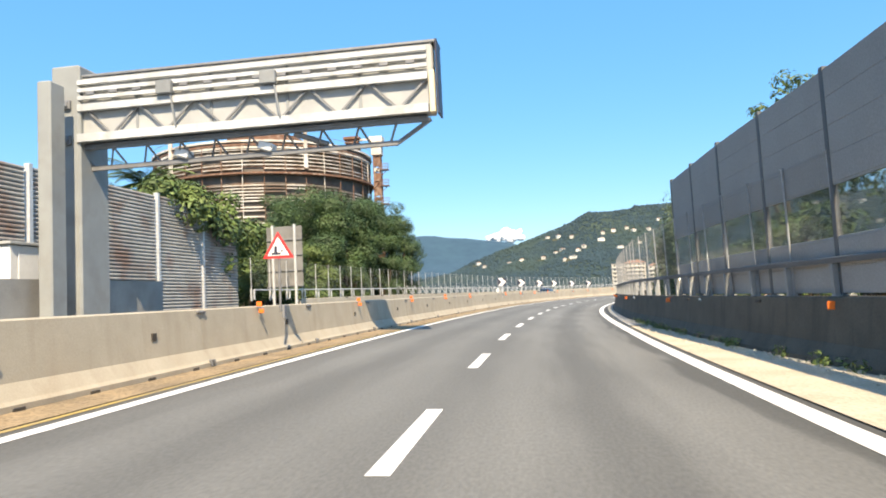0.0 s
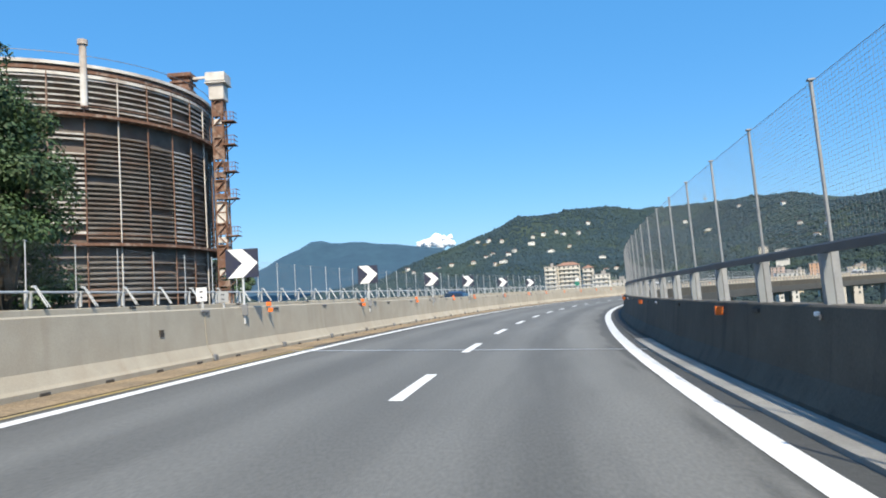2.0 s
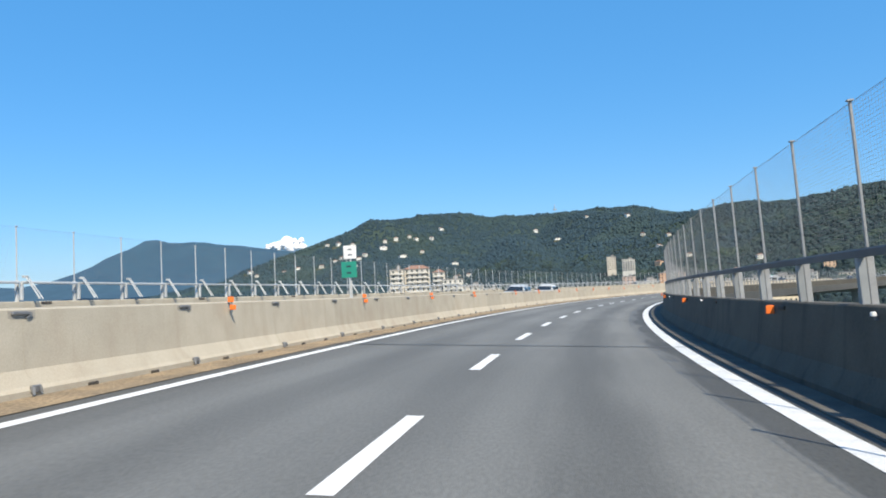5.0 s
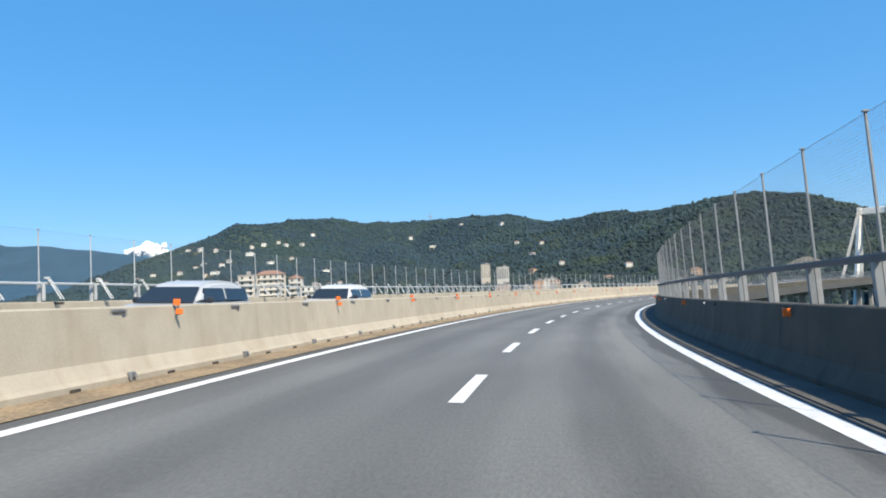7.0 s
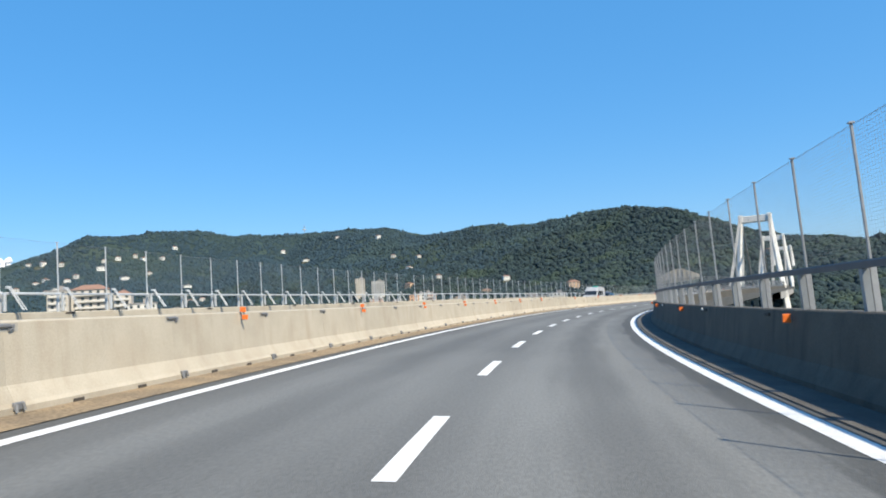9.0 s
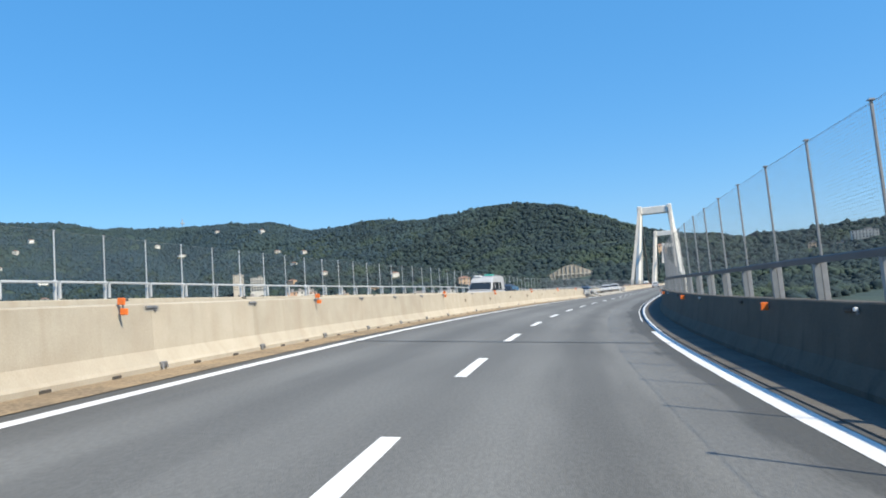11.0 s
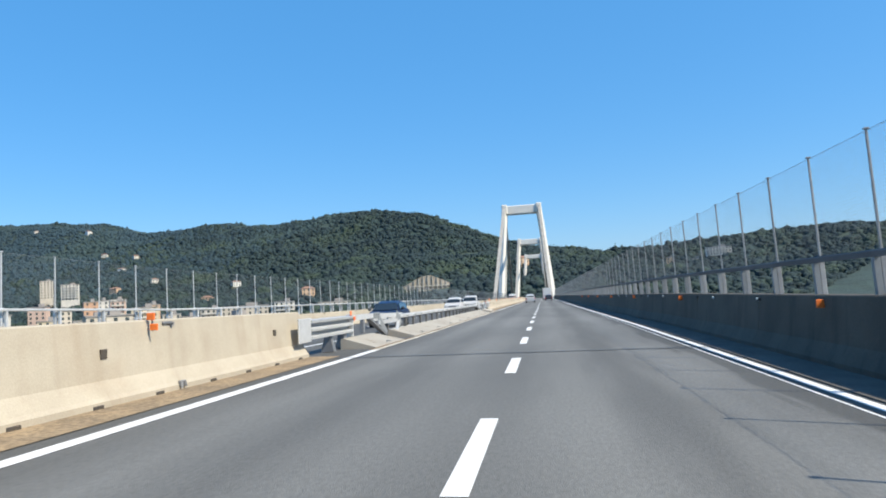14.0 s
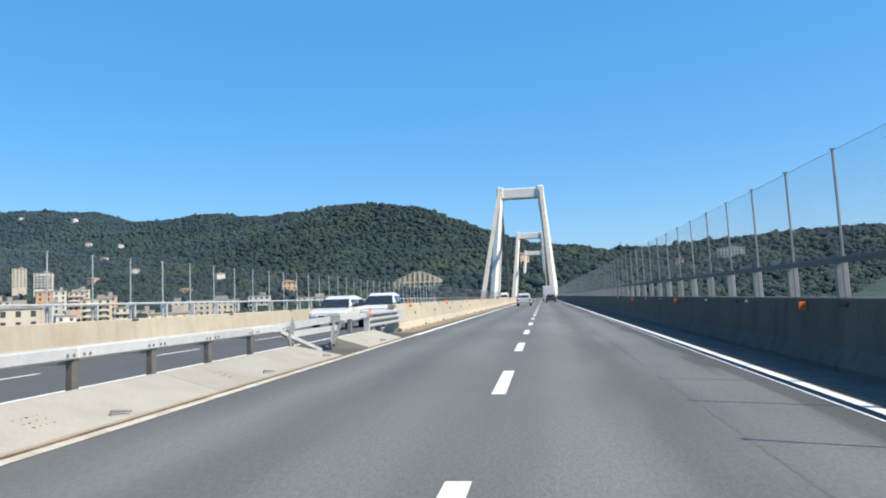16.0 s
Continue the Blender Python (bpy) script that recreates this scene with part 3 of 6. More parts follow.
# ---- safety fences on the parapets ----


def fence_bay(side, braces, name, PITCH, high):
    """One bay of the fence: tall post with mesh above a rail on short box posts. side: +1 beyond the right parapet, -1 the left."""
    lab = "galvanised mesh fence bay with rail on a concrete parapet"
    t = thing(name, Matrix.Identity(4), lab, "fence", "fence bays of the near parapet" if side > 0 else "fence sections of the far parapet")
    bm = bmesh.new()
    out = 0.125 if side > 0 else -0.16
    box(bm, (out, 0, 0.26), (0.09, 0.09, 0.64), 0.01)
    box(bm, (out, 0, (high + 0.56) / 2), (0.035, 0.035, high - 0.56), 0.006)
    box(bm, (out, 0, high + 0.01), (0.07, 0.07, 0.02))
    part("fence_post", bm, M["steel_post"] if side > 0 else M["steel"], t)
    bm = bmesh.new()
    if side > 0:
        extrude(bm, [(-0.01, 0.0), (0.075, 0.0), (0.075, 0.545), (-0.015, 0.545)], -0.05, 0.05)
    else:
        box(bm, (0.0, 0, 0.24), (0.08, 0.08, 0.48), 0.01)
    part("rail_post", bm, M["steel_grey"] if side > 0 else M["steel"], t, "grey steel box post")
    bm = bmesh.new()
    extrude(bm, [(0.0, 0.55), (0.06, 0.55), (0.07, 0.565), (0.07, 0.635), (0.055, 0.655), (0.01, 0.655), (-0.005, 0.635)] if side > 0 else
            [(-0.04, 0.475), (0.04, 0.475), (0.05, 0.495), (0.05, 0.53), (0.035, 0.55), (-0.035, 0.55), (-0.05, 0.53)], 0, PITCH + 0.004)
    part("rail", bm, M["steel"] if side < 0 else M["rail_dark"], t)
    if braces:
        bm = bmesh.new()
        bar(bm, (0.05, 0.1, 0.7), (0.36, 0.3, 0.02), 0.11, 0.035)
        bar(bm, (0.05, 0.22, 0.66), (0.36, 0.42, 0.02), 0.04, 0.03)
        box(bm, (0.04, 0.1, 0.68), (0.1, 0.16, 0.07), 0.01)
        part("brace", bm, M["steel"], t, "slanting pale steel brace")
    bm = bmesh.new()
    w = 0.0020 if side > 0 else 0.0014
    for k in range(int((high - 0.66) / 0.05)):
        z = 0.68 + k * 0.05
        bar(bm, (out, 0, z), (out, PITCH, z), w, w)
    for k in range(1, 30):
        y = k * PITCH / 30
        bar(bm, (out, y, 0.66), (out, y, high - 0.01), w * 0.7, w * 0.7)
    rod(bm, (out, 0, high - 0.02), (out, PITCH, high - 0.02), 0.003, seg=5)
    part("mesh", bm, M["wire_dark"] if side > 0 else M["wire"], t, "fine galvanised wire mesh")
    return t


def fence_run(proto, s0, s1, l, lean, PITCH, joined=None, again=False):
    """Bays end to end; joined: the bays become one mesh of that name instead."""
    s, first, rows = s0, not again, []
    while s < s1:
        o = l(s) if callable(l) else l
        o2 = l(s + PITCH) if callable(l) else l
        low = far_drop if o < 0 else (lambda u: 0.0)
        a, b = course(s, o, 1.12 + low(s)), course(s + PITCH, o2, 1.12 + low(s + PITCH))
        y = (b - a).normalized()
        x = y.cross(Vector((0, 0, 1))).normalized()
        z = x.cross(y)
        m = Matrix((x, y, z)).transposed().to_4x4()
        m.translation = a
        rows.append(m @ Matrix.Rotation(radians(-lean), 4, "Y"))
        s += PITCH
    if joined is None:
        for m in rows:
            if first:
                proto.matrix_basis, first = m, False
            else:
                copy_thing(proto, m)
        return
    vs, fs = [], []
    for child in proto.children:
        me = child.data
        co = np.array([v.co[:] for v in me.vertices])
        polys = [tuple(p.vertices) for p in me.polygons]
        for m in rows:
            k = len(vs)
            mm = np.array(m)
            vs.extend((co @ mm[:3, :3].T + mm[:3, 3]).tolist())
            fs.extend(tuple(k + i for i in p) for p in polys)
    ob = sheet(joined, vs, fs, M["steel_grey"])
    tagged(ob, "grey mesh fence with posts and rail running along the bridge", "fence", kind="stuff")


NEAR_L = lambda s: right_edge(s) + float(np.interp(s, [28, 45, 224, 368], [0.24, 0.33, 0.37, 0.43]))
fence_run(fence_bay(1, False, "fence_bay", 1.85, 2.42), -16.5, 29.0, NEAR_L, 1.5, 1.85)
fence_run(fence_bay(1, False, "fence_bay", 2.435, 2.42), 29.81, 283.5, NEAR_L, 1.5, 2.435)
NEAR = fence_bay(1, False, "fence_bay", 2.328, 2.42)
fence_run(NEAR, 285.78, 424.3, NEAR_L, 1.5, 2.328)
fence_run(NEAR, 285.78 + 2.328 * 60, 640, NEAR_L, 1.5, 2.328, "fence_run")
fence_run(fence_bay(-1, False, "fence_section", 2.25, 2.15), 30.0, 57.5, -14.16, 0.0, 2.25)
fence_run(fence_bay(-1, True, "fence_section", 2.25, 2.15), 57.0, 268, -14.16, 0.0, 2.25)
PLAIN = fence_bay(-1, False, "fence_section", 2.25, 2.15)
fence_run(PLAIN, 270.0, 480, -14.16, 0.0, 2.25)
fence_run(PLAIN, 270.0 + 2.25 * 94, 640, -14.16, 0.0, 2.25, "fence_run")


# ---- chevron signs on the median ----
def chevron():
    t = thing("chevron_sign", Matrix.Identity(4), "black curve warning sign with one white chevron, on a pole", "sign", "chevron signs along the curve")
    bm = bmesh.new()
    box(bm, (0, 0, 0), (0.78, 0.02, 0.70), 0.006)
    part("panel", bm, M["black"], t)
    bm = bmesh.new()
    pts = [(-0.34, 0.345), (0.02, 0.345), (0.375, 0.0), (0.02, -0.345), (-0.34, -0.345), (0.0, 0.0)]
    for ring in ((0, 1, 2, 5), (5, 2, 3, 4)):
        lo = [bm.verts.new((pts[i][0], -0.0105, pts[i][1])) for i in ring]
        hi = [bm.verts.new((pts[i][0], -0.016, pts[i][1])) for i in ring]
        bm.faces.new(hi)
        for i in range(4):
            bm.faces.new((lo[i], lo[(i + 1) % 4], hi[(i + 1) % 4], hi[i]))
    bmesh.ops.recalc_face_normals(bm, faces=bm.faces)
    part("chevron", bm, M["white"], t, "white reflective chevron")
    bm = bmesh.new()
    rod(bm, (0, 0.045, -1.45), (0, 0.045, 0.28), 0.03, seg=10)
    box(bm, (0, 0.02, 0.2), (0.4, 0.03, 0.04))
    box(bm, (0, 0.02, -0.2), (0.4, 0.03, 0.04))
    part("pole", bm, M["steel"], t)
    bm = bmesh.new()
    box(bm, (0, -0.03, -1.12), (0.2, 0.05, 0.26), 0.01)
    part("clamp", bm, M["steel_dark"], t, "steel clamp plate on the barrier face")
    return t


ch = chevron()
for k, s in enumerate((60.0, 70.8, 81.8, 91.2, 102.8, 113.8)):
    m = station(s, -5.36, 2.16, plumb=True, turn=12)
    if k == 0:
        ch.matrix_basis = m
    else:
        copy_thing(ch, m)


# ---- orange markers on the barriers ----
def marker():
    t = thing("orange_marker", Matrix.Identity(4), "small orange plastic reflector bracketed to the barrier", "reflector", "orange reflectors on the barriers")
    bm = bmesh.new()
    box(bm, (0, 0, 0.07), (0.13, 0.03, 0.11), 0.008)
    box(bm, (0.05, 0, -0.09), (0.13, 0.03, 0.10), 0.008)
    part("reflector", bm, M["orange"], t)
    bm = bmesh.new()
    bar(bm, (0.0, 0.025, 0.12), (0.02, 0.025, -0.15), 0.03, 0.015)
    part("bracket", bm, M["steel_dark"], t)
    return t


def square_marker():
    t = thing("orange_marker", Matrix.Identity(4), "orange square reflector fixed on the dark parapet", "reflector", "orange reflectors on the parapet")
    bm = bmesh.new()
    box(bm, (0, 0, 0), (0.13, 0.03, 0.14), 0.008)
    part("reflector", bm, M["orange"], t)
    bm = bmesh.new()
    bar(bm, (0.1, 0.0, 0.0), (-0.04, 0.0, 0.0), 0.02, 0.03)
    part("bracket", bm, M["steel_dark"], t)
    return t


def white_stud():
    t = thing("white_stud", Matrix.Identity(4), "small white plastic stud on the parapet's upper edge", "reflector", "white studs on the parapet")
    bm = bmesh.new()
    box(bm, (0, 0, 0), (0.05, 0.06, 0.05), 0.008)
    part("cap", bm, M["white"], t)
    bm = bmesh.new()
    box(bm, (0.03, 0, -0.035), (0.04, 0.03, 0.06), 0.006)
    part("stem", bm, M["steel_dark"], t)
    return t


mk, sq, stud = marker(), square_marker(), white_stud()
LEFT_AT = [10.8 + 8.43 * k for k in range(-3, 10) if k != 5] + [92.7, 103.1, 112.8] + [120.6, 129.2, 137.8, 146.4, 155.0] + [166.9 + 8.55 * k for k in range(14)] + [293.6, 305.6, 318.3, 331.0, 343.0] + [412.0 + 12.1 * k for k in range(12)]
for k, s in enumerate(LEFT_AT):
    m = station(s, -5.27, 1.1)
    if k:
        copy_thing(mk, m)
    else:
        mk.matrix_basis = m
for k in range(35):
    s = 7.4 + 12.07 * k
    m = station(s, right_edge(s) + 0.12, 0.98)
    if k:
        copy_thing(sq, m)
    else:
        sq.matrix_basis = m
    for j, gap in enumerate((7.9,) if s < 300 else (3.6, 7.6)):
        m = station(s + gap, right_edge(s + gap) + 0.15, 1.03)
        if k or j:
            copy_thing(stud, m)
        else:
            stud.matrix_basis = m


# ---- the stayed bridge: portal towers over the deck ----
def tower():
    t = thing("bridge_tower", Matrix.Identity(4), "tall white concrete portal tower of splayed legs over the bridge deck", "bridge tower", "bridge towers")
    top, foot = 40.2, -44.0
    for sx in (-1, 1):
        for sy in (-1, 1):
            bm = bmesh.new()
            a = Vector((sx * (10.3 + 0.10 * 44), sy * 19.0, foot))
            b = Vector((sx * 7.2, sy * 1.3, top - 1.5))
            d = b - a
            r = bmesh.ops.create_cube(bm, size=1.0)
            bmesh.ops.scale(bm, vec=(1.9, 2.2, d.length), verts=r["verts"])
            bmesh.ops.bevel(bm, geom=list(bm.edges), offset=0.2, segments=1, affect="EDGES")
            bmesh.ops.transform(bm, matrix=Matrix.Translation((a + b) / 2) @ d.to_track_quat("Z", "Y").to_matrix().to_4x4(), verts=bm.verts)
            part("leg", bm, M["concrete_white"], t)
    bm = bmesh.new()
    box(bm, (0, 0, top - 1.9), (16.4, 4.6, 3.6), 0.25)
    part("cross_beam", bm, M["concrete_white"], t)
    for sx in (-1, 1):
        bm = bmesh.new()
        box(bm, (sx * 7.2, 0, top - 1.6), (2.4, 5.6, 4.2), 0.3)
        part("saddle", bm, M["concrete_white"], t)
        for sy in (-1, 1):
            bm = bmesh.new()
            bar(bm, (sx * 7.4, sy * 2.0, top - 1.0), (sx * 9.2, sy * 74.0, -0.5), 1.1, 1.0)
            part("stay", bm, M["concrete_grey"], t, "grey concrete-cased stay")
    return t


tw = tower()
for k in range(3):
    m = station(641 + 186 * k if k < 1 else 641, -6.0, 0, plumb=True)
    if k:
        m = m @ Matrix.Translation((0, 186 * k, 0))
        copy_thing(tw, m)
    else:
        tw.matrix_basis = m
far = ribbon("bridge_deck", 560, END, -17.0, 6.0, -1.5, M["concrete_grey"], depth=3.0, step=20)
tagged(far, "grey concrete bridge deck", "bridge deck", kind="structure")


# ---- gantry over the start of the road ----
M["gantry"] = mat("pale_grey_paint", (0.60, 0.62, 0.63), 0.55, 0.1, second=(0.32, 0.34, 0.35), amount=0.7, scale=1.5, third=(0.26, 0.24, 0.21), third_scale=1.4, third_amount=0.5)
M["gantry_column"] = mat("grey_paint", (0.29, 0.305, 0.30), 0.6, 0.1, second=(0.24, 0.25, 0.245), amount=0.7, scale=1.2, third=(0.2, 0.19, 0.17), third_scale=1.4, third_amount=0.4)
M["panel_grey"] = mat("grey_sheet", (0.40, 0.41, 0.405), 0.6, 0.1, second=(0.31, 0.32, 0.32), amount=0.8, scale=0.9, fine=0.05)
M["cream"] = mat("cream_board", (0.72, 0.62, 0.42), 0.6)


def gantry():
    t = thing("sign_gantry", station(15.7, -14.3, -0.55, plumb=True), "grey steel cantilever sign gantry seen from behind, with truss walkway", "gantry")
    bm = bmesh.new()
    box(bm, (0.72, 0.55, 4.6), (1.0, 1.5, 9.6), 0.06)
    part("column", bm, M["gantry_column"], t)
    bm = bmesh.new()
    box(bm, (0.98, -1.2, 4.2), (0.46, 0.7, 8.6), 0.05)
    part("column", bm, M["gantry_column"], t)
    for z in (6.95, 8.1):
        bm = bmesh.new()
        box(bm, (0.77, -0.25, z), (0.35, 0.12, 0.3), 0.02)
        box(bm, (0.77, -0.33, z), (0.22, 0.06, 0.16), 0.01)
        part("bolted_plate", bm, M["steel_dark"], t)
    bm = bmesh.new()
    box(bm, (6.9, 0.25, 7.96), (11.5, 0.5, 2.12), 0.04)
    part("sign_box", bm, M["panel_grey"], t, "closed back of a wide message sign")
    for x in (3.1, 5.6, 8.1, 10.4):
        bm = bmesh.new()
        box(bm, (x, -0.01, 7.96), (0.09, 0.05, 2.06), 0.01)
        part("stiffener", bm, M["steel_grey"], t)
    for z, w, h in ((7.0, 0.26, 0.2), (7.98, 0.22, 0.14), (8.3, 0.12, 0.10), (8.55, 0.12, 0.09), (8.8, 0.14, 0.12)):
        bm = bmesh.new()
        bar(bm, (1.15, -0.16, z), (12.5, -0.16, z), h, w)
        part("chord", bm, M["gantry"], t, "pale horizontal beam")
    for k in range(12):
        bm = bmesh.new()
        x = 1.4 + k * 0.93
        bar(bm, (x, -0.1, 7.1 if k % 2 else 7.92), (x + 0.85, -0.1, 7.92 if k % 2 else 7.1), 0.06, 0.06)
        part("brace", bm, M["steel_dark"], t)
    for k in range(14):
        bm = bmesh.new()
        box(bm, (1.6 + k * 0.8, -0.2, 8.42), (0.28, 0.08, 0.10), 0.01)
        part("louvre", bm, M["steel_dark"], t)
    for x in (4.2, 7.6):
        bm = bmesh.new()
        box(bm, (x, -0.3, 8.35), (0.5, 0.2, 0.42), 0.02)
        bar(bm, (x + 0.2, -0.3, 8.1), (x + 0.35, -0.3, 7.1), 0.05, 0.05)
        part("cable_box", bm, M["steel_grey"], t, "grey cable box with a hanging conduit")
    bm = bmesh.new()
    box(bm, (12.62, -0.05, 7.5), (0.16, 0.3, 1.25), 0.01)
    part("end_board", bm, M["cream"], t, "cream end board")
    bm = bmesh.new()
    box(bm, (12.78, 0.2, 7.95), (0.06, 0.7, 2.25), 0.01)
    part("end_frame", bm, M["black"], t)
    bm = bmesh.new()
    box(bm, (6.9, 0.35, 9.06), (11.8, 0.8, 0.08), 0.01)
    part("hood", bm, M["steel_dark"], t)
    # walkway truss on the far side, lower than the sign
    bm = bmesh.new()
    bar(bm, (1.1, 0.45, 6.12), (11.4, 0.45, 6.16), 0.14, 0.14)
    bar(bm, (1.1, 0.1, 6.72), (12.5, 0.1, 6.72), 0.1, 0.1)
    bar(bm, (11.4, 0.45, 6.16), (12.5, 0.1, 6.72), 0.1, 0.1)
    part("truss_chord", bm, M["steel_dark"], t)
    for k in range(18):
        bm = bmesh.new()
        x = 1.3 + k * 0.58
        bar(bm, (x, 0.45, 6.16), (x + 0.3 * (1 if k % 2 else -1), 0.1, 6.72), 0.05, 0.05)
        part("truss_web", bm, M["steel_dark"], t)
    bm = bmesh.new()
    box(bm, (6.8, 0.32, 6.80), (11.2, 0.6, 0.05))
    part("walkway", bm, M["steel_dark"], t)
    for x in (4.4, 7.2):
        bm = bmesh.new()
        box(bm, (x, 0.45, 6.37), (0.48, 0.42, 0.27), 0.04, Matrix.Rotation(radians(18), 4, "Y"))
        part("camera_box", bm, M["white"], t, "white weatherproof camera housing")
    bm = bmesh.new()
    rod(bm, (8.2, 0.2, 6.66), (9.2, 0.5, 6.3), 0.09, seg=10)
    part("lamp", bm, M["steel_dark"], t)
    return t


gantry()

# ---- plinth wall, cabinet, corrugated wall ----
wall_top = ribbon("plinth_wall", -40, 21.4, -14.35, -13.95, 2.0, M["concrete_grey"], depth=2.2)
tagged(wall_top, "grey concrete retaining wall at the foot of the gantry", "wall", kind="structure")


def cabinet():
    t = thing("roadside_cabinet", station(15.6, -15.3, 0.3, plumb=True), "white metal roadside equipment cabinet with a flat lid", "cabinet")
    bm = bmesh.new()
    box(bm, (0, 0, 1.4), (1.1, 2.3, 2.7), 0.03)
    part("body", bm, M["white"], t)
    bm = bmesh.new()
    box(bm, (0, 0, 2.82), (1.3, 2.5, 0.1), 0.02)
    part("lid", bm, M["panel_grey"], t)
    bm = bmesh.new()
    box(bm, (0.56, -0.3, 1.5), (0.02, 1.0, 2.1), 0.01)
    part("door", bm, M["white"], t)
    return t


cabinet()
M["corrugated"] = mat("grey_corrugated_panel", (0.40, 0.39, 0.365), 0.7, 0.0, second=(0.27, 0.26, 0.24), amount=0.8, scale=0.7, third=(0.22, 0.12, 0.08), third_scale=0.6, third_amount=0.8, fine=0.08)


def panel_wall():
    t = thing("noise_wall", Matrix.Identity(4), "grey ribbed noise wall with rust stains, overgrown with ivy", "wall")
    for s in np.arange(-14.0, 30.5, 4.0):
        top = 6.2 if s < 28 else 5.4
        m = station(s, -17.0, 0.0, plumb=True)
        bm = bmesh.new()
        box(bm, (0, 0, top / 2), (0.22, 0.2, top + 0.2), 0.01)
        part("post", bm, M["steel"], t, at=m)
        bm = bmesh.new()
        n = int(top / 0.16)
        for k in range(n):
            z = k * top / n
            extrude(bm, [(-0.05, z), (0.03, z + 0.01), (0.06, z + 0.06), (0.06, z + 0.1), (0.03, z + 0.15), (-0.05, z + top / n)], 0.1, 3.9)
        part("panel", bm, M["corrugated"], t, at=m)
    return t


panel_wall()


# ---- signs near the start ----
M["sign_back"] = mat("weathered_sign_back", (0.20, 0.20, 0.195), 0.7, 0.1, second=(0.13, 0.13, 0.125), amount=0.8, scale=1.1, third=(0.30, 0.29, 0.27), third_scale=0.9, third_amount=0.4)
M["red"] = mat("red_sheet", (0.6, 0.03, 0.03), 0.45)


def triangle_sign():
    t = thing("warning_sign", station(11.3, -5.0, 2.58, plumb=True, turn=8), "red-bordered white triangular warning sign on a pole", "sign")
    for name, r, y, m in (("border", 0.43, 0.0, M["red"]), ("face", 0.30, -0.012, M["white"])):
        bm = bmesh.new()
        extrude(bm, [(r * math.sin(a), r * math.cos(a) - 0.12) for a in (0, 2.0944, -2.0944)], y, y + 0.02)
        part(name, bm, m, t)
    bm = bmesh.new()
    box(bm, (-0.05, -0.018, -0.22), (0.22, 0.008, 0.05))
    box(bm, (-0.06, -0.018, -0.12), (0.07, 0.008, 0.16))
    box(bm, (0.09, -0.018, -0.16), (0.05, 0.008, 0.05))
    part("symbol", bm, M["black"], t)
    bm = bmesh.new()
    rod(bm, (0, 0.05, -1.62), (0, 0.05, 0.3), 0.03, seg=10)
    part("pole", bm, M["steel_dark"], t)
    bm = bmesh.new()
    box(bm, (0.1, 0.0, -1.6), (0.06, 0.22, 0.3), 0.01)
    part("clamp", bm, M["steel_dark"], t)
    return t


triangle_sign()


def back_sign():
    t = thing("road_sign", station(35.3, -14.7, 0.1, plumb=True), "grey back of a large road sign on two posts", "sign")
    for k in range(4):
        bm = bmesh.new()
        box(bm, (0, 0, 2.1 + k * 0.92), (2.25, 0.05, 0.9), 0.01)
        part("panel", bm, M["sign_back"], t)
        bm = bmesh.new()
        box(bm, (0, -0.06, 1.75 + k * 0.92), (2.25, 0.06, 0.1), 0.01)
        part("batten", bm, M["steel_dark"], t)
    for x in (-0.7, 0.7):
        bm = bmesh.new()
        box(bm, (x, -0.12, 2.6), (0.14, 0.1, 5.6), 0.01)
        part("post", bm, M["steel"], t)
    return t


back_sign()


def small_sign(s, l, n, w, h, label, material, turn=0):
    t = thing("small_sign", station(s, l, n, plumb=True, turn=turn), label, "sign")
    bm = bmesh.new()
    box(bm, (0, 0, 0), (w, 0.02, h), 0.005)
    part("plate", bm, material, t)
    bm = bmesh.new()
    for k in (-0.2, 0.2):
        box(bm, (0, -0.013, h * k), (w * 0.3, 0.006, h * 0.1))
    part("legend", bm, M["black"], t)
    bm = bmesh.new()
    rod(bm, (0, 0.03, -n + 1.0), (0, 0.03, h / 2), 0.025, seg=8)
    part("pole", bm, M["steel"], t)
    return t


M["green"] = mat("green_sheet", (0.02, 0.24, 0.17), 0.45)
small_sign(58.2, -5.45, 1.42, 0.24, 0.3, "small white distance plate on the barrier", M["white"])
small_sign(59.2, -5.45, 1.36, 0.26, 0.26, "small grey box plate on the barrier", M["panel_grey"])
small_sign(137.0, -5.5, 2.0, 0.5, 0.5, "green direction plate on the barrier", M["green"])
small_sign(137.06, -5.5, 2.55, 0.42, 0.42, "white square plate above a green one", M["white"])


# ---- dark screen beyond the right parapet at the start ----
M["pane"] = mat("clear_pane", (0.55, 0.6, 0.62), 0.05)
M["pane"].node_tree.nodes["Principled BSDF"].inputs["Transmission Weight"].default_value = 0.95
M["pane"].node_tree.nodes["Principled BSDF"].inputs["IOR"].default_value = 1.1


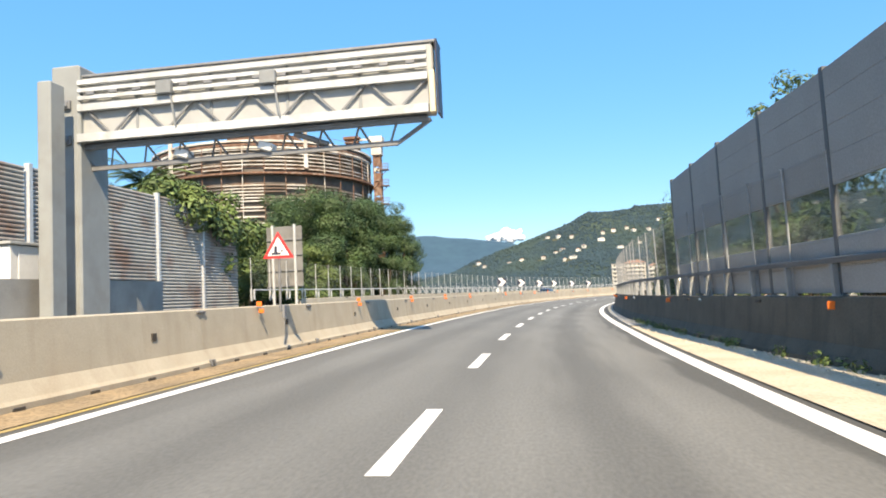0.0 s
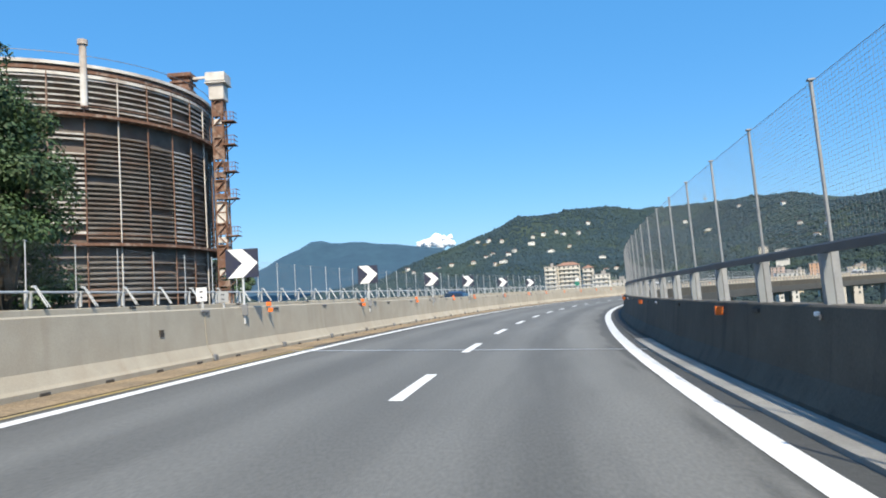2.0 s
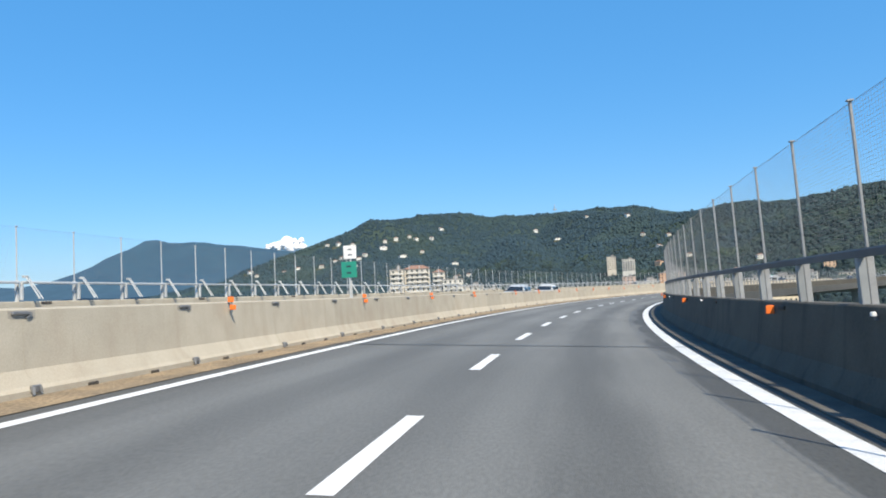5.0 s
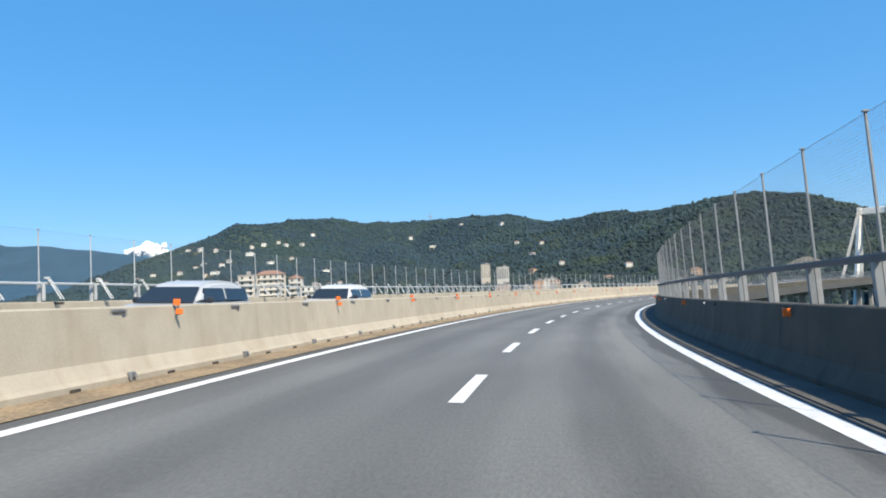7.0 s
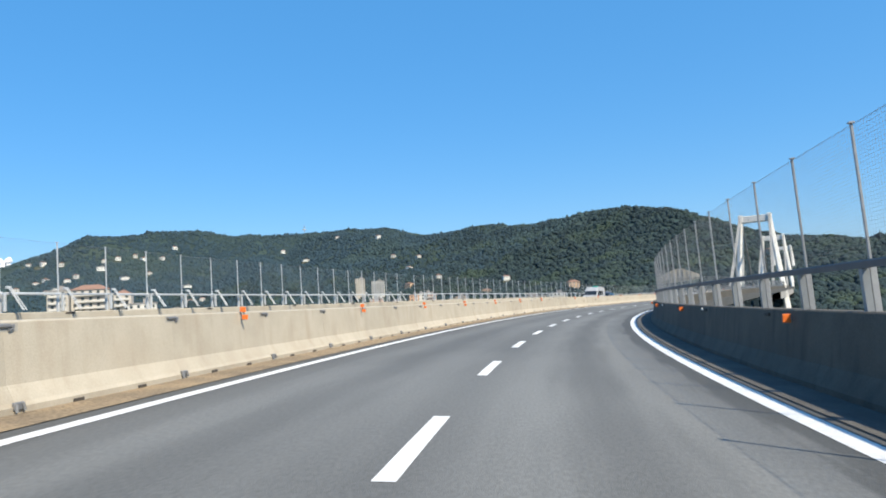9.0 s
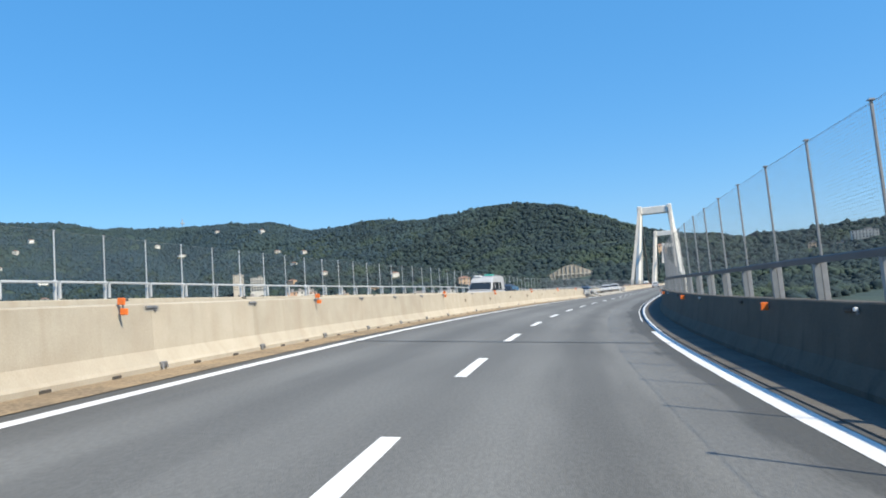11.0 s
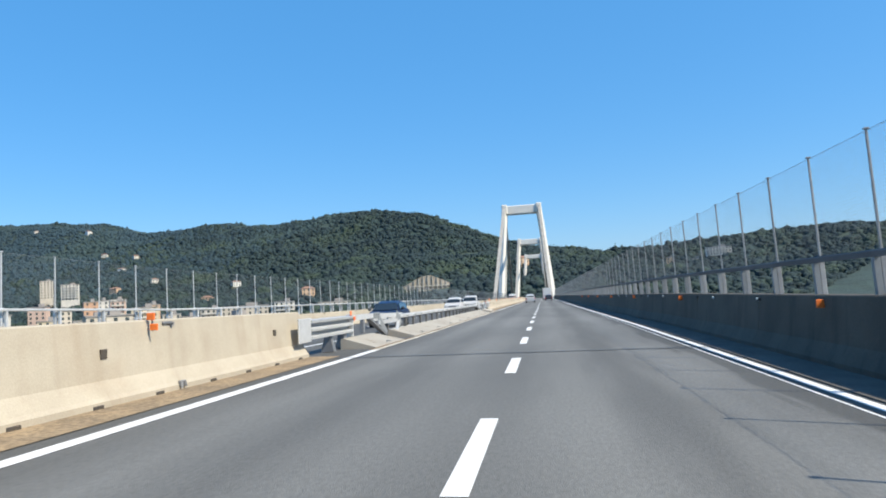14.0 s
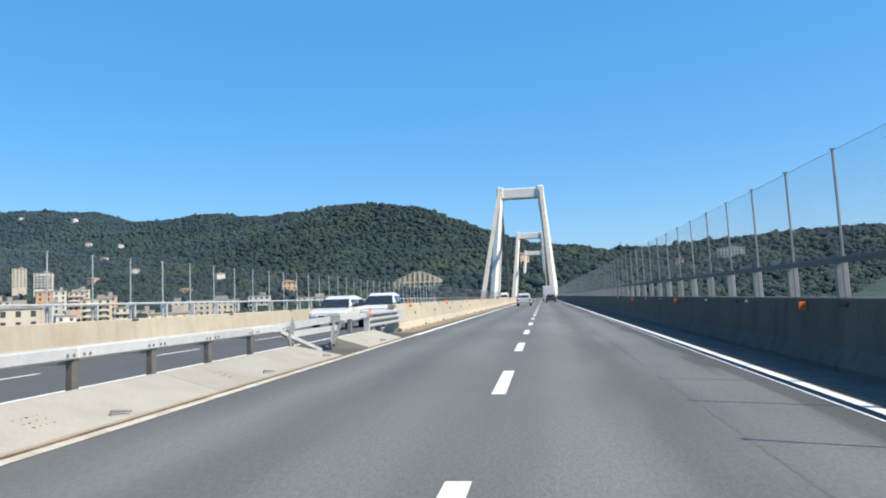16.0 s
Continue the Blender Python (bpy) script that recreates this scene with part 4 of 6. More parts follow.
def screen():
    t = thing("noise_screen", Matrix.Identity(4), "tall dark noise screen on steel posts with clear lower panes", "noise screen")
    ss = [19.6 - 3.02 * k for k in range(13, -1, -1)]
    off = lambda u: float(np.interp(u, [-20, 6.8, 10.6, 13.5, 20], [6.35, 6.20, 5.95, 5.78, 5.56]))
    for i, s in enumerate(ss):
        a, b = course(s, off(s), 1.125), course(s + 3.02, off(s + 3.02), 1.125)
        m = Matrix.Translation(a) @ Matrix.Rotation(math.atan2(a.x - b.x, b.y - a.y), 4, "Z") @ Matrix.Rotation(radians(-0.6), 4, "Y")
        bm = bmesh.new()
        box(bm, (0, 0, 1.92), (0.10, 0.14, 3.84), 0.01)
        part("post", bm, M["rail_dark"], t, at=m)
        bm = bmesh.new()
        box(bm, (0, 0, 0.012), (0.28, 0.3, 0.024), 0.004)
        part("base_plate", bm, M["steel_grey"], t, at=m)
        if i == len(ss) - 1:
            break
        for k in range(4):
            bm = bmesh.new()
            box(bm, (0, 1.51, 2.10 + 0.477 * k), (0.075, 2.87, 0.474), 0.004)
            part("upper_panel", bm, M["noise_panel"], t, at=m)
        for k in range(2):
            bm = bmesh.new()
            box(bm, (0, 1.51, 0.27 + 0.45 * k), (0.075, 2.87, 0.447), 0.004)
            part("lower_panel", bm, M["noise_panel"], t, at=m)
        for z in (0.965, 1.845):
            bm = bmesh.new()
            box(bm, (0, 1.51, z), (0.06, 2.87, 0.04), 0.006)
            part("pane_rail", bm, M["steel_grey"], t, at=m)
        bm = bmesh.new()
        box(bm, (0, 1.51, 1.405), (0.02, 2.87, 0.84))
        ob = part("pane", bm, M["pane"], t, "clear acrylic pane", at=m)
        ob.visible_shadow = False
    return t


screen()


# ---- the gas holder ----
M["tank"] = mat("tank_sheet", (0.15, 0.135, 0.12), 0.85, 0.05, second=(0.08, 0.066, 0.055), amount=0.8, scale=0.35, third=(0.20, 0.10, 0.06), third_scale=0.2, third_amount=0.5)
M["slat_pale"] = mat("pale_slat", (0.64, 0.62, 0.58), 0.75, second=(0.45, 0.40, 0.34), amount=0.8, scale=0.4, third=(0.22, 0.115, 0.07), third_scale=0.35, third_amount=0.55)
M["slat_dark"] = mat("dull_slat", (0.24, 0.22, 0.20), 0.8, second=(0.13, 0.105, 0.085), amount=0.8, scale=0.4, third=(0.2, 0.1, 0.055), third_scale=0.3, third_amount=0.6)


def gasholder(cx, cy, r, top, base):
    t = thing("gas_holder", Matrix.Translation((cx, cy, 0)), "huge rusty cylindrical gas holder with louvred walls and a stair tower", "gas holder")
    seg = 72
    bm = bmesh.new()
    bmesh.ops.create_cone(bm, cap_ends=False, segments=seg, radius1=r - 0.5, radius2=r - 0.5, depth=top - base)
    bmesh.ops.translate(bm, vec=(0, 0, (top + base) / 2), verts=bm.verts)
    part("shell", bm, M["tank"], t, smooth=True)
    bm = bmesh.new()
    bmesh.ops.create_cone(bm, cap_ends=True, segments=seg, radius1=r - 0.5, radius2=r * 0.35, depth=4.0)
    bmesh.ops.translate(bm, vec=(0, 0, top + 1.6), verts=bm.verts)
    part("roof", bm, M["rust"], t)
    bm = bmesh.new()
    bmesh.ops.create_cone(bm, cap_ends=True, segments=36, radius1=r * 0.36, radius2=r * 0.36, depth=1.6)
    bmesh.ops.translate(bm, vec=(0, 0, top + 4.2), verts=bm.verts)
    part("roof_vent", bm, M["rust"], t)

    def ring(name, z, r0, r1, h, material):
        bm = bmesh.new()
        rows = []
        for k in range(seg):
            a = 2 * math.pi * k / seg
            c, s = math.cos(a), math.sin(a)
            rows.append([bm.verts.new((c * rr, s * rr, zz)) for rr, zz in ((r0, z), (r1, z), (r1, z + h), (r0, z + h))])
        for k in range(seg):
            p, q = rows[k], rows[(k + 1) % seg]
            for j in range(4):
                bm.faces.new((p[j], q[j], q[(j + 1) % 4], p[(j + 1) % 4]))
        bmesh.ops.recalc_face_normals(bm, faces=bm.faces)
        return part(name, bm, material, t)

    ring("walkway", 10.3, r - 0.6, r + 1.0, 0.35, M["rust"])
    ring("walkway", 26.0, r - 0.6, r + 0.9, 0.35, M["rust"])
    ring("cornice", top - 0.1, r - 0.6, r + 0.6, 0.4, M["slat_pale"])
    ring("cornice", top - 0.75, r - 0.6, r + 0.35, 0.5, M["rust"])
    ring("cornice", top - 1.3, r - 0.6, r + 0.3, 0.4, M["slat_pale"])
    ring("handrail", top + 1.3, r + 0.5, r + 0.55, 0.07, M["steel_dark"])
    ring("handrail", 11.6, r + 0.9, r + 0.96, 0.08, M["rust"])
    ring("handrail", 27.2, r + 0.8, r + 0.86, 0.08, M["rust"])
    bays = 36
    for b in range(bays):
        a0, a1 = 2 * math.pi * b / bays, 2 * math.pi * (b + 1) / bays
        if math.sin((a0 + a1) / 2) > 0.5:
            continue
        bm = bmesh.new()
        ca, sa = math.cos(a0), math.sin(a0)
        bar(bm, (ca * (r + 0.25), sa * (r + 0.25), base), (ca * (r + 0.25), sa * (r + 0.25), top - 0.6), 0.14, 0.14)
        part("column", bm, M["rust"] if b % 4 else M["slat_pale"], t)
        for z0, count, pitch, name in ((11.2, 22, 0.60, "louvre_bay"), (27.0, 6, 0.72, "louvre_bay"), (3.6, 9, 0.66, "louvre_bay")):
            bm = bmesh.new()
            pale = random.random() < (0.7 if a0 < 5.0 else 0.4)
            for k in range(count):
                if random.random() < 0.06:
                    continue
                z = z0 + k * pitch
                q = []
                for i in range(3):
                    a = a0 + (a1 - a0) * (0.02 + 0.48 * i)
                    q.append([bm.verts.new((math.cos(a) * rr, math.sin(a) * rr, zz)) for rr, zz in ((r - 0.35, z + 0.32), (r + 0.12, z), (r + 0.15, z + 0.17))])
                for i in range(2):
                    for j in range(3):
                        bm.faces.new((q[i][j], q[i + 1][j], q[i + 1][(j + 1) % 3], q[i][(j + 1) % 3]))
            bmesh.ops.recalc_face_normals(bm, faces=bm.faces)
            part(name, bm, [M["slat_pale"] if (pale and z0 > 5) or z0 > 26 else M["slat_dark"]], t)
        if b in (18, 24, 31):
            bm = bmesh.new()
            rod(bm, (ca * (r + 0.4), sa * (r + 0.4), top - 5), (ca * (r + 0.4), sa * (r + 0.4), top + 3.0), 0.42, seg=10)
            rod(bm, (ca * (r + 0.4), sa * (r + 0.4), top + 2.7), (ca * (r + 0.4), sa * (r + 0.4), top + 3.3), 0.62, seg=10)
            part("vent_pipe", bm, M["slat_pale"], t)
    # stair tower beside the shell: corner posts, zigzag flights and landings that stick out
    sx, sy = -31.2 - cx, 147.8 - cy
    for dx in (-0.75, 0.75):
        for dy in (-0.75, 0.75):
            bm = bmesh.new()
            bar(bm, (sx + dx, sy + dy, base), (sx + dx, sy + dy, 34.0), 0.2, 0.2)
            part("tower_post", bm, M["rust"], t)
    rng = random.Random(4)
    for k in range(26):
        z = -8.0 + k * 1.6
        a, b = (-0.75, 0.75) if k % 2 else (0.75, -0.75)
        bm = bmesh.new()
        bar(bm, (sx + a, sy - 0.75, z), (sx + b, sy - 0.75, z + 1.6), 0.34, 0.12)
        box(bm, (sx, sy - 0.78, z), (1.7, 0.1, 0.16))
        part("stair_flight", bm, M["rust"], t)
        bm = bmesh.new()
        bar(bm, (sx + b, sy + 0.75, z), (sx + a, sy + 0.75, z + 1.6), 0.16, 0.12)
        part("rear_brace", bm, M["rust"], t)
        bm = bmesh.new()
        box(bm, (sx, sy - 0.35 + 0.2 * (k % 2), z + 0.8), (1.6, 0.9, 1.56 if rng.random() < 0.8 else 0.8), 0.02)
        part("tower_panel", bm, M["slat_pale"] if rng.random() < 0.3 else M["rust"], t, "rust-streaked cladding panel")
    bm = bmesh.new()
    box(bm, (sx, sy, 36.2), (2.9, 2.9, 1.3), 0.05)
    box(bm, (sx, sy, 34.2), (2.2, 2.2, 2.8), 0.05)
    box(bm, (sx, sy, 35.3), (3.1, 3.1, 0.2), 0.03)
    part("tower_head", bm, M["slat_pale"], t)
    bm = bmesh.new()
    box(bm, (sx - 5.5, sy + 0.6, 34.6), (2.4, 2.2, 4.2), 0.05)
    for z in (33.6, 34.8, 36.0):
        box(bm, (sx - 5.5, sy + 0.6, z), (3.0, 2.7, 0.35), 0.05)
    box(bm, (sx - 5.5, sy + 0.6, 37.0), (3.5, 3.1, 0.6), 0.05)
    part("tower_head", bm, M["rust"], t)
    bm = bmesh.new()
    bar(bm, (sx - 4.4, sy + 0.4, 36.6), (sx - 1.2, sy, 36.6), 0.35, 0.35)
    part("link_bridge", bm, M["slat_pale"], t)
    for z in (6.5, 12.5, 18.0, 22.0, 26.0, 29.5):
        bm = bmesh.new()
        box(bm, (sx + 1.5, sy - 0.3, z), (1.9, 1.7, 0.14))
        bar(bm, (sx + 0.8, sy - 0.5, z - 1.3), (sx + 2.3, sy - 0.5, z), 0.12, 0.12)
        landing = part("landing", bm, M["rust"], t, "rusty steel landing")
        for dx in (0.7, 1.1, 1.5, 1.95, 2.4):
            bm = bmesh.new()
            bar(bm, (sx + dx, sy - 1.1, z), (sx + dx, sy - 1.1, z + 1.3), 0.07, 0.07)
            part("baluster", bm, M["rust"], landing)
        for h in (0.65, 1.3):
            bm = bmesh.new()
            bar(bm, (sx + 0.6, sy - 1.1, z + h), (sx + 2.4, sy - 1.1, z + h), 0.08, 0.08)
            bar(bm, (sx + 2.4, sy - 1.1, z + h), (sx + 2.4, sy + 0.5, z + h), 0.08, 0.08)
            part("handrail", bm, M["rust"], landing)
    return t


gasholder(-55.7, 145.3, 22.6, 32.2, -42.0)

# ---- trees ----
M["bark"] = mat("bark", (0.10, 0.075, 0.05), 0.95, second=(0.06, 0.045, 0.03), scale=6)
M["leaf_dark"] = mat("dark_leaf", (0.058, 0.104, 0.030), 0.65, second=(0.030, 0.062, 0.022), amount=0.9, scale=0.35, fine=0.25, fine_scale=2.0, island=0.22)
M["leaf_light"] = mat("light_leaf", (0.12, 0.17, 0.042), 0.65, second=(0.05, 0.088, 0.026), amount=0.9, scale=0.5, fine=0.25, fine_scale=2.0, island=0.22)
M["leaf_grey"] = mat("grey_green_leaf", (0.105, 0.145, 0.072), 0.6, second=(0.06, 0.088, 0.045), amount=0.9, scale=0.9, fine=0.4, fine_scale=4.0)


def leaves(clumps, per, size, rng, squash=0.8):
    """Small leaf blades scattered through rounded clumps."""
    vs, fs = [], []
    for c, r in clumps:
        n = int(per * r * r)
        d = rng.normal(size=(n, 3))
        d /= np.linalg.norm(d, axis=1)[:, None]
        rad = r * rng.uniform(0.55, 1.08, n) ** 0.6
        p = np.array(c) + d * rad[:, None] * np.array([1, 1, squash])
        out = d + rng.normal(scale=0.27, size=(n, 3)) + np.array([0, 0, 0.5])
        out /= np.linalg.norm(out, axis=1)[:, None]
        a = np.cross(out, rng.normal(size=(n, 3)))
        a /= np.linalg.norm(a, axis=1)[:, None]
        b = np.cross(out, a)
        w = rng.uniform(size[0], size[1], n)[:, None]
        q = np.stack([p - a * w, p + b * w * 0.45, p + a * w, p - b * w * 0.45], 1)
        vs.append(q.reshape(-1, 3))
    v = np.concatenate(vs)
    return v, np.arange(len(v)).reshape(-1, 4)


def tree(x, y, z0, height, spread, material, seed, label, leaf=(0.06, 0.125), per=440, low=0.25, name="tree", lobes=40, squash=0.66):
    rng = np.random.default_rng(seed)
    t = thing(name, Matrix.Translation((x, y, z0)), label, "tree", "trees beside the road")
    bm = bmesh.new()
    rod(bm, (0, 0, -0.3), (0, 0, height * 0.6), height * 0.03, height * 0.015, seg=9)
    for k in range(6):
        a, h = rng.uniform(0, 6.28), height * rng.uniform(0.25, 0.55)
        rod(bm, (0, 0, h), (math.cos(a) * spread * 0.6, math.sin(a) * spread * 0.6, h + height * 0.25), height * 0.012, height * 0.005, seg=6)
    part("trunk", bm, M["bark"], t)
    clumps = []
    for k in range(lobes):
        u = rng.uniform(low, 0.95)
        wide = spread * (1 - abs(u - 0.5) ** 2 * 2.2)
        a, d = rng.uniform(0, 6.28), wide * math.sqrt(rng.uniform(0.25, 1)) * 0.84
        r = spread * rng.uniform(0.24, 0.44)
        clumps.append(((math.cos(a) * d, math.sin(a) * d, height * u), min(r, height * (1.02 - u) + 0.4)))
    v, f = leaves(clumps, per, leaf, rng, squash)
    ob = mesh_np("crown", v, f, material, smooth=False)
    ob.parent = t
    return t


for k, (s, l, top, spread, mt) in enumerate([(46, -20.8, 9.4, 3.0, "leaf_dark"), (53, -20.6, 10.2, 4.4, "leaf_dark"), (60.5, -19.9, 11.0, 4.4, "leaf_dark"), (64.5, -18.3, 11.0, 3.4, "leaf_dark"), (57, -18.4, 9.8, 3.4, "leaf_dark"), (58, -23.4, 11.0, 4.2, "leaf_dark"),
                                              (41, -19.8, 6.2, 3.0, "leaf_light"), (38, -31, 9.5, 4.6, "leaf_dark"), (48, -18.6, 5.0, 2.6, "leaf_light"), (50, -27, 6.5, 4.0, "leaf_dark"),
                                              (36.5, -23.5, 6.6, 2.8, "leaf_dark"), (42, -26, 6.8, 3.4, "leaf_dark"), (8, -23.5, 9.5, 4.2, "leaf_light"), (-1, -23, 10.0, 4.2, "leaf_dark"), (56, -18.6, 4.6, 2.4, "leaf_light"), (65.6, -16.6, 9.6, 2.6, "leaf_dark"), (66.5, -17.4, 7.4, 2.4, "leaf_dark"), (62, -17.2, 7.6, 2.6, "leaf_dark")]):
    p = course(s, l)
    g = land(p.x, p.y)
    tree(p.x, p.y, g, top + 1.0 - g, spread, M[mt], 20 + k, "dense dark green broadleaf tree beyond the parapet fence" if mt == "leaf_dark" else "bushy light green shrub beyond the parapet fence",
         low=min(0.6, max(0.2, ((3.6 if top > 9.5 else 1.0) - g) / (top - g))))
for k, (s, l, top, spread) in enumerate([(35.4, 8.3, 6.7, 1.7), (33.0, 8.9, 6.3, 1.9), (37.6, 7.9, 5.4, 1.5), (39.6, 7.6, 4.4, 1.3), (41.0, 8.6, 5.6, 1.6), (36.4, 8.6, 4.6, 2.0)]):
    p = course(s, l)
    g = land(p.x, p.y)
    tree(p.x, p.y, g, top - g, spread, M["leaf_grey"], 60 + k, "airy grey-green broadleaf tree behind the fence", leaf=(0.045, 0.095), per=430, low=0.12, lobes=80, squash=1.15)
for k, (s, l, top, spread) in enumerate([(-8, 11.5, 5.2, 2.6), (-2, 11.0, 6.6, 2.8), (4, 10.6, 7.6, 2.8), (10, 10.8, 6.8, 2.6), (16, 10.2, 5.6, 2.4), (22, 9.8, 4.6, 2.2), (26.7, 10.4, 9.4, 1.1), (22.6, 10.4, 9.5, 1.6)]):
    p = course(s, l)
    g = land(p.x, p.y)
    tree(p.x, p.y, g, top - g, spread, M["leaf_light"], 80 + k, "leafy light green tree behind the noise screen", per=330, low=0.15)

for k, (x, y, h, spread) in enumerate([(-82, 295, 11.0, 6.0), (-90, 298, 10.0, 5.5), (-74, 292, 7.5, 4.5), (-112, 304, 10.0, 5.5), (-124, 310, 9.0, 5.0), (-100, 301, 7.0, 4.0), (-140, 314, 9.0, 5.0)]):
    tree(x, y, land(x, y), h, spread, M["leaf_dark"], 120 + k, "dark green broadleaf tree on a knoll below the bridge", leaf=(0.3, 0.6), per=160, low=0.1)


def ivy():
    rng = np.random.default_rng(7)
    cl = []
    for k in range(44):
        s = rng.uniform(27.0, 36.0)
        p = course(s, rng.uniform(-18.6, -16.9), 0)
        low = float(np.interp(s, [27, 31, 32.5, 36], [6.4, 5.9, 3.4, 2.8]))
        cl.append(((p.x, p.y, rng.uniform(low, 7.6)), rng.uniform(0.6, 1.2)))
    v, f = leaves(cl, 260, (0.10, 0.22), rng)
    ob = mesh_np("ivy", v, f, M["leaf_light"], smooth=False)
    tagged(ob, "thick green ivy hanging over the end of the noise wall", "ivy", kind="stuff")


ivy()


def weeds():
    g = np.random.default_rng(91)
    clumps = []
    for s in g.uniform(-6, 26, 70):
        r = g.uniform(0.05, 0.17)
        c = course(s, right_edge(s) - abs(g.normal(0, 0.12)) - 0.02, 0.03 + r * 0.6)
        clumps.append(((c.x, c.y, c.z), r))
    v, f = leaves(clumps, 1500, (0.02, 0.06), g)
    ob = mesh_np("weeds", v, f, M["leaf_light"], smooth=False)
    tagged(ob, "low green weeds growing along the foot of the parapet", "weeds", kind="stuff")
    vs, fs = [], []
    for s in g.uniform(-6, 26, 260):
        c = course(s, right_edge(s) - abs(g.normal(0, 0.3)) - 0.03, 0.015)
        r = g.uniform(0.015, 0.05)
        k = len(vs)
        for dx, dy, dz in ((-1, -1, 0), (1, -1, 0), (1, 1, 0), (-1, 1, 0), (-.5, -.4, 1), (.5, -.5, .9), (.4, .5, 1), (-.5, .4, .8)):
            vs.append((c.x + r * dx * g.uniform(.7, 1.2), c.y + r * dy * g.uniform(.7, 1.2), c.z + r * dz * g.uniform(.7, 1.2)))
        fs += [(k, k + 1, k + 5, k + 4), (k + 1, k + 2, k + 6, k + 5), (k + 2, k + 3, k + 7, k + 6), (k + 3, k, k + 4, k + 7), (k + 4, k + 5, k + 6, k + 7)]
    ob = sheet("rubble", vs, fs, M["sand"])
    tagged(ob, "pale crumbled stones on the sandy verge", "rubble", kind="stuff")


weeds()


def palm(s, l, height):
    p = course(s, l)
    rng = np.random.default_rng(5)
    g = land(p.x, p.y)
    t = thing("palm_tree", Matrix.Translation((p.x, p.y, g)), "palm tree with arching green fronds behind the noise wall", "palm")
    bm = bmesh.new()
    rod(bm, (0, 0, -0.2), (0, 0, height - g - 0.8), 0.34, 0.3, seg=12)
    part("trunk", bm, M["bark"], t)
    for k in range(30):
        a, up = 2.4 * k, rng.uniform(-0.1, 1.2)
        vs, fs = [], []
        length = rng.uniform(2.4, 3.2)
        for i in range(27):
            u = i / 26
            r = length * u * math.cos(up * (1 - u * 0.6)) * 0.95
            z = height - g - 0.6 + length * (math.sin(up) * u * 1.1 - 0.62 * u * u)
            c = Vector((math.cos(a) * r, math.sin(a) * r, z))
            side = Vector((-math.sin(a), math.cos(a), 0))
            w = 0.5 * math.sin(math.pi * min(1, u * 0.85 + 0.15))
            for sgn in (-1, 1):
                b0 = len(vs)
                tip = c + side * sgn * w + Vector((math.cos(a) * 0.25, math.sin(a) * 0.25, -0.18))
                vs += [c, c + Vector((math.cos(a) * 0.11, math.sin(a) * 0.11, 0)), tip]
                fs.append((b0, b0 + 1, b0 + 2))
        sheet("frond", vs, fs, M["leaf_light"], t)
    return t


palm(30.9, -21.0, 9.0)


# ---- the gap in the median on the bridge: low kerb with guard rails ----
M["post_dark"] = mat("stained_post_steel", (0.15, 0.145, 0.135), 0.7, 0.2, second=(0.09, 0.085, 0.08), scale=5, jitter=0.15)
KERB = [(0.0, 0.0), (0.0, 0.035), (-0.90, 0.295), (-0.96, 0.305), (-1.00, 0.29), (-1.02, 0.0)]


def low_kerb(length, name="median_kerb", taper=0.0):
    """A low kerb segment; taper: metres over which its far end runs out to the ground."""
    t = thing(name, Matrix.Identity(4), "low cream concrete median kerb with a sloping face", "kerb", "low median kerb segments")
    bm = bmesh.new()
    extrude(bm, KERB, 0.01, length - taper)
    if taper:
        rim = [v for v in bm.verts if v.co.y > 0.1]
        face = [f for f in bm.faces if all(v in rim for v in f.verts)]
        r = bmesh.ops.extrude_face_region(bm, geom=face)
        for v in r["geom"]:
            if isinstance(v, bmesh.types.BMVert):
                v.co.y += taper
                v.co.z *= 0.12
        bmesh.ops.delete(bm, geom=face, context="FACES_ONLY")
    part("body", bm, M["concrete_pale"], t)
    bm = bmesh.new()
    y = length * 0.45
    rod(bm, (-0.13, y, 0.06), (-0.12, y + 0.01, 0.125), 0.016, seg=7)
    rod(bm, (-0.12, y + 0.01, 0.12), (-0.08, y + 0.2, 0.095), 0.015, seg=7)
    rod(bm, (-0.08, y + 0.2, 0.095), (-0.03, y + 0.27, 0.085), 0.015, 0.010, seg=7)
    part("anchor_hook", bm, M["steel_dark"], t, "bent dark steel hook")
    spin = random.Random(int(length * 100))
    for k in range(12):
        x, yy = -0.30 - 0.11 * (k % 3) - spin.uniform(0, 0.03), length * 0.22 + 0.12 * (k // 3) + spin.uniform(-0.03, 0.03)
        z = 0.035 + 0.26 * -x / 0.9
        bm = bmesh.new()
        rod(bm, (x, yy, z - 0.01), (x, yy, z + 0.004), spin.uniform(0.010, 0.018), seg=7)
        part("drilled_hole", bm, M["stain"] if k % 4 else M["hole"], t)
    return t


lay(low_kerb(4.5), 359.0, 395.0, -4.12, 4.5)
lay(low_kerb(4.5, taper=0.9), 352.7, 356.0, -4.12, 4.5)
turned = low_kerb(2.4, taper=0.8)
turned.matrix_basis = station(359.0, -6.22, 0.0) @ Matrix.Rotation(math.pi, 4, "Z")
turned = low_kerb(2.2, taper=0.8)
turned.matrix_basis = station(395.0, -4.12, 0.0)
lay(low_kerb(4.6), 399.6, 404.0, -4.12, 4.6)
tagged(ribbon("kerb_foot", 352, 405, -4.135, -4.05, 0.012, M["seam_rust"], step=2), "thin rusty seam at the foot of the kerb", "joint", kind="structure")


